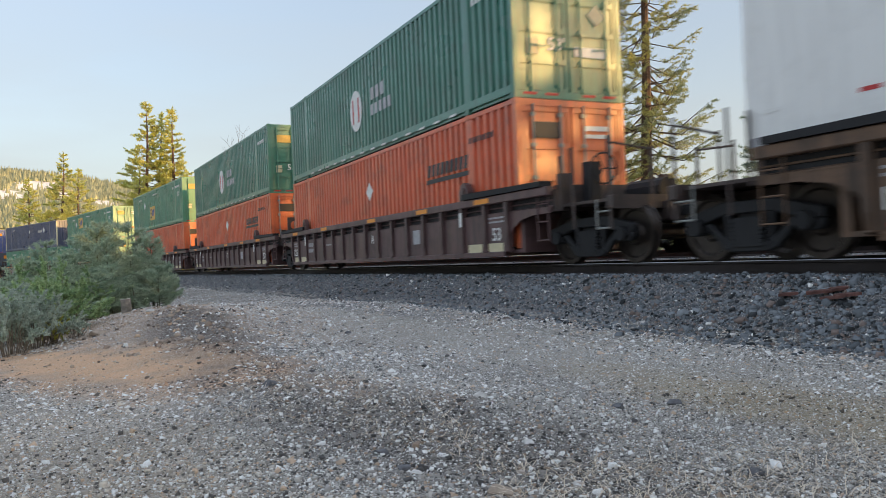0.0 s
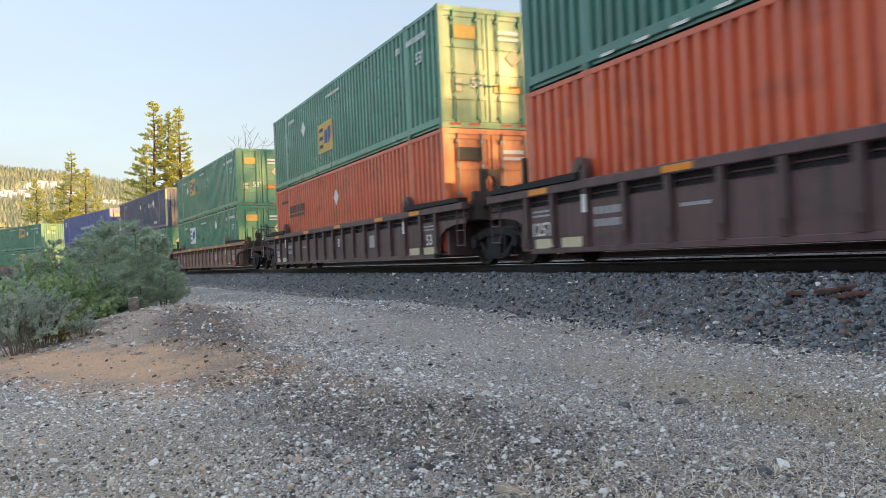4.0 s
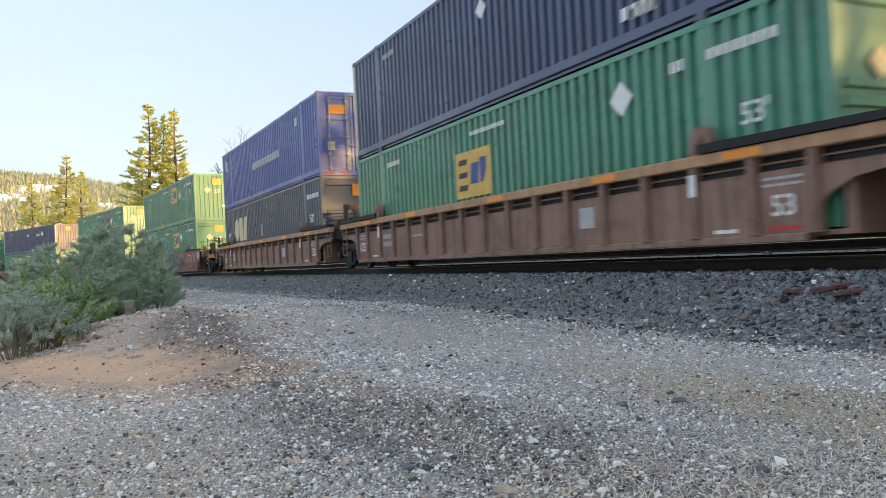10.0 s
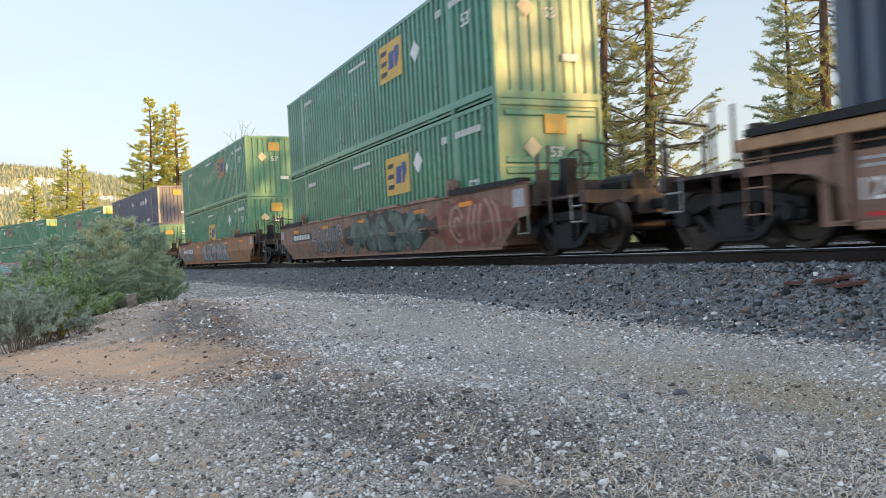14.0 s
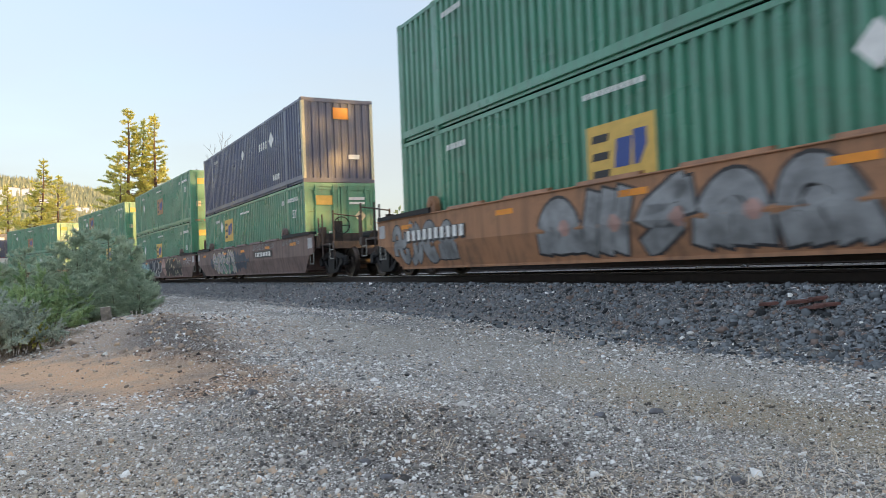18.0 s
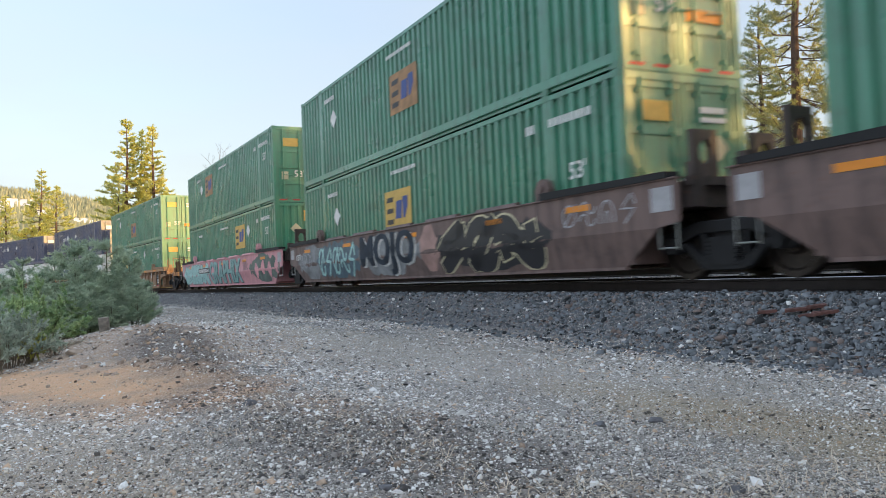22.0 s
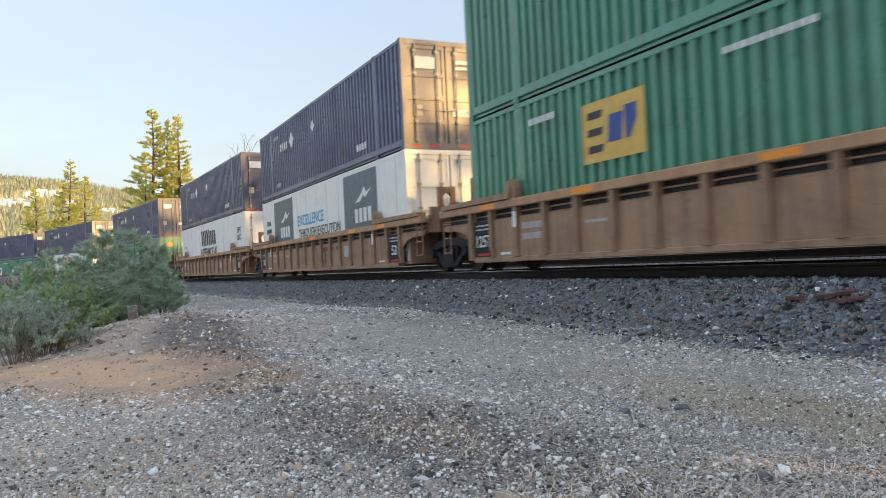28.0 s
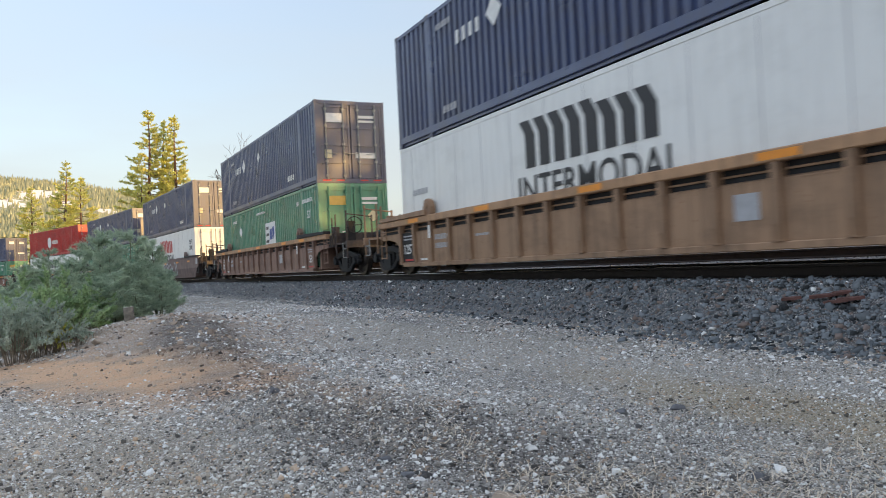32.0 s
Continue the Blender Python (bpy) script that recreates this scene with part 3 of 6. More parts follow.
def bare_tree(height, seed):
    """A leafless broadleaf tree of forking branches."""
    rng = np.random.RandomState(seed)
    tree = thing("bare_tree", "bare grey leafless tree with thin forking twigs", "tree")
    sh = Shape()

    def grow(p, d, ln, r, depth):
        q = p + d * ln
        limb_shape(sh, p, q, r, r * 0.7, 5)
        if depth:
            for _ in range(rng.randint(2, 4)):
                e = d + rng.normal(0, 0.42, 3) + np.array([0, 0, 0.12])
                grow(q, e / np.linalg.norm(e), ln * rng.uniform(0.6, 0.85), r * 0.62, depth - 1)
    grow(np.array([0, 0, -0.2]), np.array([0, 0, 1.0]), height * 0.28, 0.016 * height, 6)
    part("branches", sh.mesh("branches", DARKBARK), tree)
    return tree


stand(bare_tree(15.0, 3), -88.0, 16.4)
stand(bare_tree(12.5, 4), -92.0, 13.0)

# ---- young pines and shrubs on the bank ----
YOUNG = dict(leaf=BUSHLEAF, per=50, bark=plain("green sapling stem", (0.16, 0.17, 0.11), 0.8, 0, 0.3, 8), step=0.13, needle=0.1, thin=0.0074, gap=0.15, butt=-0.002, name="young_pine", label="bushy young pine sapling with long soft needles", space=0.085, rise=0.5, curl=0.12, tuft=0.12)
youth = [conifer(1.9, 0.7, 0.06, 201, **YOUNG), conifer(1.6, 0.75, 0.05, 202, **YOUNG), conifer(1.3, 0.7, 0.05, 203, **YOUNG)]
CREST = [(0, 500), (60, 482), (100, 458), (150, 442), (200, 436), (245, 424), (285, 440), (325, 490), (360, 525)]
rng = np.random.RandomState(62)
spots = []
for back, share, count in ((0.3, 0.5, 11), (1.4, 0.8, 10), (2.8, 1.0, 10), (4.4, 1.0, 6)):
    for j in range(count):
        u = (j + rng.uniform(0.2, 0.8)) / count
        px = -20 + 300 * u
        a, hz = (px - 784) / 1375.6, 456 + (784 - px) * 0.0436
        zc = 13.2 + 5.6 * u + back
        x, y = -zc * (0.9037 - 0.4282 * a), zc * (0.4282 + 0.9037 * a)
        crest = EYE[2] + (hz - np.interp(px, [q[0] for q in CREST], [q[1] for q in CREST])) * zc / 1375.6
        spots.append((x, y, max(0.3, (crest - float(ground_z(x, y))) * share * rng.uniform(0.8, 1.4))))
for i, (x, y, h) in enumerate(spots):
    src = youth[i % 3]
    k = h / (1.9, 1.6, 1.3)[i % 3]
    w = max(k, 0.7) * 1.05
    m = pose(x, y, float(ground_z(x, y)), 0, 0, 71 * i) @ Matrix.Diagonal((w, w, k, 1))
    if i < 3:
        src.matrix_basis = m
    else:
        c = copy_thing(src, Matrix())
        c.matrix_basis = m


STEM = plain("grey brown shrub stem", (0.2, 0.16, 0.12), 0.9, 0, 0.3, 12)


def shrub(r, h, seed, leaf, label, leafy=1.0, blade=0.05, wide=0.011):
    """Stems that fan out and fork, with sprays of small leaves along their upper parts."""
    rng = np.random.RandomState(seed)
    bush = thing("shrub", label, "shrub", "shrubs on the bank")
    sh = Shape()
    cs, ds, ss = [], [], []
    for _ in range(30):
        a, q = rng.uniform(0, 6.283), math.sqrt(rng.rand())
        foot = np.array([math.cos(a), math.sin(a), 0]) * r * 0.3 * q
        tip = np.array([math.cos(a) * q * r, math.sin(a) * q * r, h * (0.4 + 0.6 * (1 - q * q)) * rng.uniform(0.7, 1.15)])
        mid = foot * 0.6 + tip * 0.4 + np.array([0, 0, 0.1 * h]) + rng.normal(0, 0.03, 3)
        limb_shape(sh, foot - np.array([0, 0, 0.05]), mid, 0.008, 0.006, 4)
        limb_shape(sh, mid, tip, 0.006, 0.002, 4)
        for j in range(6):
            e = mid + (tip - mid) * rng.uniform(0.0, 1.0)
            way = tip - mid + rng.normal(0, 0.22, 3)
            way = way / np.linalg.norm(way)
            limb_shape(sh, e, e + way * 0.16, 0.003, 0.001, 3)
            if rng.rand() < leafy:
                cs.append(e + way * 0.1)
                ds.append(way)
                ss.append(0.2)
    part("stem_tangle", sh.mesh("stem_tangle", STEM), bush)
    v, f = tufts(cs, ds, ss, rng, 70, blade, wide)
    part("foliage", raw_mesh("foliage", v, f, leaf), bush)
    return bush


KINDS = {
    "grey": shrub(0.75, 0.9, 301, GREYLEAF, "low grey-green leafy shrub on the dirt bank"),
    "fresh": shrub(0.6, 1.0, 302, BRIGHTLEAF, "fresh green leafy shrub on the dirt bank", 0.9, 0.06, 0.016),
    "bare": shrub(0.6, 0.8, 303, GREYLEAF, "tangle of grey half-bare twigs on the bank", 0.25, 0.035, 0.006),
    "yellow": shrub(0.16, 0.7, 304, YELLOWLEAF, "small yellowing sapling on the dirt bank", 0.5, 0.04, 0.012),
}
used_kinds = set()
for i, (px, py, k, kind) in enumerate(((12, 612, 1.0, "grey"), (55, 604, 0.95, "grey"), (110, 584, 1.1, "fresh"), (75, 590, 1.15, "fresh"), (150, 566, 0.95, "fresh"), (90, 600, 0.8, "yellow"), (34, 590, 1.15, "fresh"),
                                       (195, 556, 0.95, "bare"), (225, 546, 1.1, "bare"), (180, 556, 0.85, "grey"), (250, 540, 0.9, "grey"), (130, 596, 0.5, "bare"), (290, 530, 0.55, "fresh"), (312, 526, 0.5, "bare"))):
    a, zc = (px - 784) / 1375.6, 1375.6 * 1.0 / (py - 456 - (784 - px) * 0.0436) + 0.4
    x, y = -zc * (0.9037 - 0.4282 * a), zc * (0.4282 + 0.9037 * a)
    m = pose(x, y, float(ground_z(x, y)), 0, 0, 53 * i) @ Matrix.Diagonal((k, k, k, 1))
    bush = KINDS[kind] if kind not in used_kinds else copy_thing(KINDS[kind], Matrix())
    used_kinds.add(kind)
    bush.matrix_basis = m

# unseen pines added towards the sun, to shade the ground and parts of the train
shade_pine = conifer(24.0, 4.6, 0.03, 31, PINE, 6, BARK, 0.9, 1.0, 0.2, 0.15, space=0.6, tuft=0.7)
def sunward(a, p):
    """A place a metres towards the sun and p metres across its rays."""
    return a * math.cos(SUN_AZ) - p * math.sin(SUN_AZ), a * math.sin(SUN_AZ) + p * math.cos(SUN_AZ)


stand(shade_pine, *sunward(40, 7.0))
SHADE_TREES = ((46, 4.5, 1.1), (40, 2, 1.1), (48, -1, 1.2), (40, -4, 1.2), (50, -7, 1.3), (42, -10, 1.3), (52, -14, 1.4), (60, 0, 1.5), (58, -10, 1.5),
         (38, 9, 0.48), (41, 11, 0.5), (37, 13, 0.48), (40, 15, 0.49), (42, 17, 0.51), (38, 19, 0.5), (44, 12, 0.52), (45, 16, 0.53),
         (40, 22.5, 0.95), (36, 25.2, 1), (42, 27.8, 1), (38, 30.4, 0.95), (48, 24, 1.1), (40, 35, 0.5), (46, 40.5, 1), (40, 44, 0.9), (46, 49, 0.9))
for i, (a, p_, k) in enumerate(SHADE_TREES):
    x, y = sunward(a, p_)
    t = copy_thing(shade_pine, Matrix())
    t.matrix_basis = pose(x, y, float(ground_z(x, y)) - 0.1) @ VIEW_LEAN @ pose(0, 0, 0, 0, 0, 47 * i) @ Matrix.Diagonal((k, k, k, 1))

# thin unseen pines, added to break the low sun into flecks
fleck_pine = conifer(23.0, 3.4, 0.03, 33, PINE, 3, BARK, 1.0, 0.9, 0.13, 0.35, space=0.6, tuft=0.6)
stand(fleck_pine, *sunward(46, 19.4))
for i, (a, p_, k) in enumerate(((48, 10.2, 1.0), (52, 12.2, 1.05), (49, 14.2, 1.0), (54, 16.0, 1.05), (50, 17.6, 1.0), (58, 13.2, 1.15), (56, 15.0, 1.1), (45, 36, 0.9), (49, 34, 0.9), (50, 54, 1.0))):
    x, y = sunward(a, p_)
    t = copy_thing(fleck_pine, Matrix())
    t.matrix_basis = pose(x, y, float(ground_z(x, y)) - 0.1) @ VIEW_LEAN @ pose(0, 0, 0, 0, 0, 80 * i + 30) @ Matrix.Diagonal((k, k, k, 1))

# ---- far woods and hills ----
def ridge(name, dist, heights, depth, material, seed, label):
    """A wooded ridge: a slope that rises from its foot to a jagged skyline; heights by bearing in degrees from the track's far left."""
    rng = np.random.RandomState(seed)
    b = np.radians(np.arange(heights[0][0], heights[-1][0] + 0.01, 0.12))
    hb, hh = [math.radians(q[0]) for q in heights], [q[1] for q in heights]
    rows = 26
    v = []
    for r in range(rows):
        u = r / (rows - 1)
        d = dist + depth * (u - 0.5)
        hgt = np.interp(b, hb, hh) * u ** 0.9
        hgt = hgt + (0.05 * hgt.max()) * wave(b * 40, np.full(len(b), u * 5), 1.0, seed) * math.sin(math.pi * min(1, u))
        v.append(np.stack([-d * np.cos(b), d * np.sin(b), hgt - 3], -1))
    v = np.array(v)
    m = len(b)
    i = np.arange(rows * m).reshape(rows, m)
    f = np.stack([i[:-1, :-1], i[:-1, 1:], i[1:, 1:], i[1:, :-1]], -1).reshape(-1, 4)
    me = raw_mesh(name, v, f, material)
    me.polygons.foreach_set("use_smooth", [True] * len(f))
    return tagged(new(name, me), label, "hill", kind="structure"), v


def snow_mask(n, l, cy, cz, ry, rz, rot=0.0):
    """1 on an uneven clearing on the hill face, placed by bearing and height in metres."""
    co = n.new("ShaderNodeTexCoord")
    mp = n.new("ShaderNodeMapping")
    mp.vector_type = 'TEXTURE'
    mp.inputs["Location"].default_value = (0, cy, cz)
    mp.inputs["Rotation"].default_value = (radians(rot), 0, 0)
    mp.inputs["Scale"].default_value = (1e6, ry, rz)
    l.new(co.outputs["Object"], mp.inputs[0])
    ln = n.new("ShaderNodeVectorMath")
    ln.operation = 'LENGTH'
    l.new(mp.outputs[0], ln.inputs[0])
    ad = n.new("ShaderNodeMath")
    ad.operation = 'MULTIPLY_ADD'
    l.new(noise_tex(n, l, 0.05, 6, None, 0.75).outputs[0], ad.inputs[0])
    ad.inputs[1].default_value = 2.6
    l.new(ln.outputs["Value"], ad.inputs[2])
    return ramp(n, l, ad.outputs[0], 2.15, 2.25, 1, 0)


hm_, n, l, p = node_mat("haze-paled wooded hillside")
fine = noise_tex(n, l, 0.09, 5, (1, 1, 0.5))
# hillside colours are raised, with distance haze put into them
c = mix(n, l, ramp(n, l, fine.outputs[0], 0.35, 0.65), (0.26, 0.28, 0.17), (0.42, 0.4, 0.24))
SNOW = ((-62.0, 180.0, 44.0, 17.0, 8.0), (-112.0, 152.0, 40.0, 15.0, -15.0), (-15.0, 152.0, 34.0, 13.0, -18.0), (50.0, 134.0, 40.0, 8.0, -14.0))
for q in SNOW:
    c = mix(n, l, snow_mask(n, l, *q), c, (0.74, 0.7, 0.66))
l.new(c, p.inputs["Base Color"])
p.inputs["Roughness"].default_value = 0.95
hill, hv = ridge("backdrop_hill", 1500, [(-40, 200), (-12, 230), (-4.5, 222), (-1, 212), (1, 203), (3, 190), (6, 165), (9, 140), (14, 100), (25, 60), (60, 40), (130, 40)], 700, hm_, 5,
                 "distant wooded hill with patches of snow")

rng = np.random.RandomState(8)
vv, ff, k = [], [], 0
lo, hi = int((-9 + 40) / 0.12), int((14 + 40) / 0.12)
for _ in range(15000):
    r, m = rng.randint(8, hv.shape[0]), rng.randint(lo, hi)
    x, y, z = hv[r, m] + rng.normal(0, 6, 3) * np.array([1, 1, 0])
    if any(((y - q[0]) / q[2]) ** 2 + ((z + 7 - q[1]) / q[3]) ** 2 < 1.2 for q in SNOW) and rng.rand() < 0.93:
        continue
    hgt, w = rng.uniform(7, 15), rng.uniform(2.2, 3.6)
    ring = [(x + w * math.cos(a), y + w * math.sin(a), z - 2) for a in np.arange(5) * 1.2566 + rng.rand()]
    vv += ring + [(x, y, z + hgt)]
    ff += [(k + i, k + (i + 1) % 5, k + 5) for i in range(5)]
    k += 6
far_mat, n, l, p = node_mat("far conifers")
g = n.new("ShaderNodeNewGeometry")
# the conifers on the hill are paled in the same way
l.new(mix(n, l, g.outputs["Random Per Island"], (0.25, 0.27, 0.16), (0.46, 0.44, 0.25)), p.inputs["Base Color"])
p.inputs["Roughness"].default_value = 0.95
tagged(new("hill_trees", raw_mesh("hill_trees", vv, ff, far_mat)), "many small far conifers on the hill", "woods", kind="stuff")

vv, ff, k = [], [], 0
cs, ss = [], []
for _ in range(420):
    a = radians(rng.uniform(14, 120))
    d = rng.uniform(120, 230)
    x, y = -d * math.cos(a), d * math.sin(a)
    if from_track(np.array([x]), np.array([y]))[0] < 14:
        continue
    hgt = rng.uniform(5, 11)
    for j in range(26):
        u = j / 26
        ang = rng.uniform(0, 6.28)
        rr = 2.4 * (1 - u) * rng.uniform(0.3, 1)
        cs.append((x + rr * math.cos(ang), y + rr * math.sin(ang), -0.8 + hgt * (0.05 + 0.95 * u)))
        ss.append(0.7)
v, f = clumps(cs, ss, rng, 5, 1.5, 0.32)
tagged(new("far_woods", raw_mesh("far_woods", v, f, FIR)), "dense belt of far conifers beyond the railway", "woods", kind="stuff")

# ---- containers ----
CL, CW, CH = 16.154, 2.6, 2.9
POST = 6.1


def side_sheet():
    """Corrugated side between the corner posts, seen from -y."""
    s = Shape()
    for a, b in ((-CL / 2 + 0.13, -POST - 0.09), (-POST + 0.09, POST - 0.09), (POST + 0.09, CL / 2 - 0.13)):
        k = max(4, round((b - a) / 0.275))
        w = (b - a) / k
        prof = []
        for i in range(k):
            x = a + i * w
            prof += [(x, -1.296), (x + w * 0.36, -1.296), (x + w * 0.46, -1.218), (x + w * 0.9, -1.218)]
        prof.append((b, -1.296))
        s.strip(prof, 0.26, CH - 0.09, 0.006)
    return s


def smooth_side():
    s = Shape()
    s.box(-CL / 2 + 0.1, CL / 2 - 0.1, -1.292, -1.27, 0.17, CH - 0.09)
    return s


def seam():
    return Shape().box(-0.006, 0.006, -1.2955, -1.29, 0.2, CH - 0.12)


def rail_mesh(z0, z1):
    def make():
        return Shape().box(-CL / 2 + 0.1, CL / 2 - 0.1, -1.3, -1.21, z0, z1, 0.012)
    return make


def bottom_rail():
    s = Shape()
    for a, b in ((-CL / 2 + 0.1, -POST - 0.1), (-POST + 0.1, POST - 0.1), (POST + 0.1, CL / 2 - 0.1)):
        s.box(a, b, -1.3, -1.2, 0.1, 0.27, 0.012)
        s.box(a, b, -1.25, -1.2, 0.04, 0.1)
    return s


def post(w):
    return lambda: Shape().prism([(-w / 2, -1.3), (w / 2, -1.3), (w / 2, -1.2), (-w / 2, -1.2)], 0.12, CH - 0.11, 'z')


def casting():
    s = Shape()
    s.box(-0.09, 0.09, -0.08, 0.08, -0.06, 0.06)
    return s


def end_ribbed():
    """Upright ribbed front wall, facing +x."""
    s = Shape()
    prof = []
    k, a, b = 9, -1.2, 1.2
    w = (b - a) / k
    for i in range(k):
        y = a + i * w
        prof += [(y, 0), (y + 0.5 * w, 0), (y + 0.6 * w, 0.04), (y + 0.9 * w, 0.04)]
    prof.append((b, 0))
    v0 = len(s.v)
    s.strip(prof, 0.14, CH - 0.12, 0.006)
    s.v = [(CL / 2 - 0.02 - y, x, z) for x, y, z in s.v]
    return s


def end_flat():
    return Shape().box(CL / 2 - 0.06, CL / 2 - 0.04, -1.2, 1.2, 0.14, CH - 0.12)


def end_slat():
    """One level rib of a front wall, facing +x."""
    x = CL / 2
    return Shape().prism([(x - 0.042, 0), (x - 0.01, 0.03), (x - 0.01, 0.12), (x - 0.042, 0.15)], -1.12, 1.12, 'y')


def door_leaf():
    """One door leaf, hinged at y = -1.2, facing +x, with pressed level panels."""
    s = Shape()
    x = CL / 2
    s.box(x - 0.07, x - 0.05, -1.2, -0.02, 0.16, CH - 0.13)
    return s


DOOR_RIBS = ((0.16, 0.22), (0.68, 0.80), (1.3, 1.42), (1.92, 2.04), (2.66, CH - 0.13))


def door_rib(z0, z1):
    return lambda: Shape().box(CL / 2 - 0.052, CL / 2 - 0.022, -1.12, -0.1, z0, z1)


def door_stile(y):
    return lambda: Shape().box(CL / 2 - 0.052, CL / 2 - 0.021, y, y + 0.08, 0.16, CH - 0.13)


def rods(y):
    def make():
        s = Shape()
        x = CL / 2 + 0.012
        s.tube((x, y, 0.12), (x, y, CH - 0.1), 0.02, 8)
        for z in (0.25, 0.75, 1.36, 2.0, 2.6):
            s.box(x - 0.045, x + 0.01, y - 0.05, y + 0.05, z - 0.035, z + 0.035)
        s.tube((x + 0.015, y, 1.05), (x + 0.015, y + 0.36, 1.02), 0.013, 6)
        return s
    return make


def roof():
    s = Shape()
    prof = []
    k = 56
    for i in range(k):
        x = -CL / 2 + 0.1 + i * (CL - 0.2) / k
        w = (CL - 0.2) / k
        prof += [(x, CH - 0.02), (x + 0.6 * w, CH - 0.02), (x + 0.7 * w, CH - 0.045), (x + 0.9 * w, CH - 0.045)]
    for x, z in prof:
        s.v += [(x, -1.22, z), (x, 1.22, z)]
    s.f = [(2 * i, 2 * i + 2, 2 * i + 3, 2 * i + 1) for i in range(len(prof) - 1)]
    b = len(s.v)
    s.box(-CL / 2 + 0.05, CL / 2 - 0.05, -1.22, 1.22, CH - 0.07, CH - 0.05)
    return s


def base():
    s = Shape()
    s.box(-CL / 2 + 0.1, CL / 2 - 0.1, -1.2, 1.2, 0.12, 0.16)
    for i in range(26):
        x = -CL / 2 + 0.4 + i * 0.615
        s.box(x - 0.03, x + 0.03, -1.2, 1.2, 0.03, 0.12)
    return s


def end_beam(z0, z1):
    return lambda: Shape().box(CL / 2 - 0.12, CL / 2, -1.2, 1.2, z0, z1)


def emblem(parent, panel, w, h, x, z, style):
    """A coloured panel with plain shapes in place of the maker's letters, on the side that faces -y."""
    y = -1.298
    if panel is not None:
        lg = part("logo_panel", flat_box("logo_panel", w, h, panel), parent, pose(x, y, z))
        y -= 0.006
    if style == "emp":
        def dark():
            s = Shape()
            for q in (-0.34, -0.06, 0.22):
                s.prism([(-w * 0.42, h * q), (-w * 0.17, h * q), (-w * 0.15, h * (q + 0.12)), (-w * 0.4, h * (q + 0.12))], -0.004, 0, 'y')
            return s

        def blue():
            s = Shape()
            s.prism([(-w * 0.08, -h * 0.22), (w * 0.14, -h * 0.22), (w * 0.18, h * 0.22), (-w * 0.04, h * 0.22)], -0.004, 0, 'y')
            s.prism([(w * 0.2, -h * 0.22), (w * 0.27, -h * 0.22), (w * 0.38, h * 0.05), (w * 0.38, h * 0.3), (w * 0.2, h * 0.3)], -0.004, 0, 'y')
            return s
        part("logo_mark", cached(f"mark dark {w:.2f}", INK, dark), parent, pose(x, y, z))
        part("logo_mark", cached(f"mark blue {w:.2f}", BLUEMARK, blue), parent, pose(x, y, z))


def bars(parent, material, x, z, n, w, h, gap=0.35, y=-1.298):
    """Unreadable or private lettering: a row of plain bars."""
    k = f"bars {n} {w:.2f} {h:.2f}"

    def make():
        s = Shape()
        q = w / n
        for i in range(n):
            s.box(-w / 2 + i * q, -w / 2 + i * q + q * (1 - gap), -0.003, 0, -h / 2, h / 2)
        return s
    part("marking", cached(k, material, make), parent, pose(x, y, z))


def diamond(parent, material, x, z, r=0.28, y=-1.298):
    part("placard", cached(f"placard {r}", material, lambda: Shape().prism([(-r, 0), (0, -r), (r, 0), (0, r)], -0.004, 0, 'y')), parent, pose(x, y, z))


def words(parent, text, size, material, x, z, y=-1.3):
    return part("lettering", lettering(text, size, material), parent, pose(x, y, z))


LABELS = {
    "green": "green corrugated container with yellow logo panel",
    "hub": "dark green corrugated container with white emblem",
    "orange": "orange corrugated container with black marks",
    "umax": "dark navy corrugated container with pale marks",
    "blue": "blue corrugated container with faded lettering",
    "csx": "slate navy corrugated container with cream emblem",
    "white": "white smooth-sided container with printed panels",
    "red": "red corrugated container with white emblem",
}
PAINT = {"green": GREEN, "hub": GREEN_B, "orange": ORANGE, "umax": NAVY, "blue": BLUE, "csx": STEELBLUE, "white": WHITE, "red": RED}


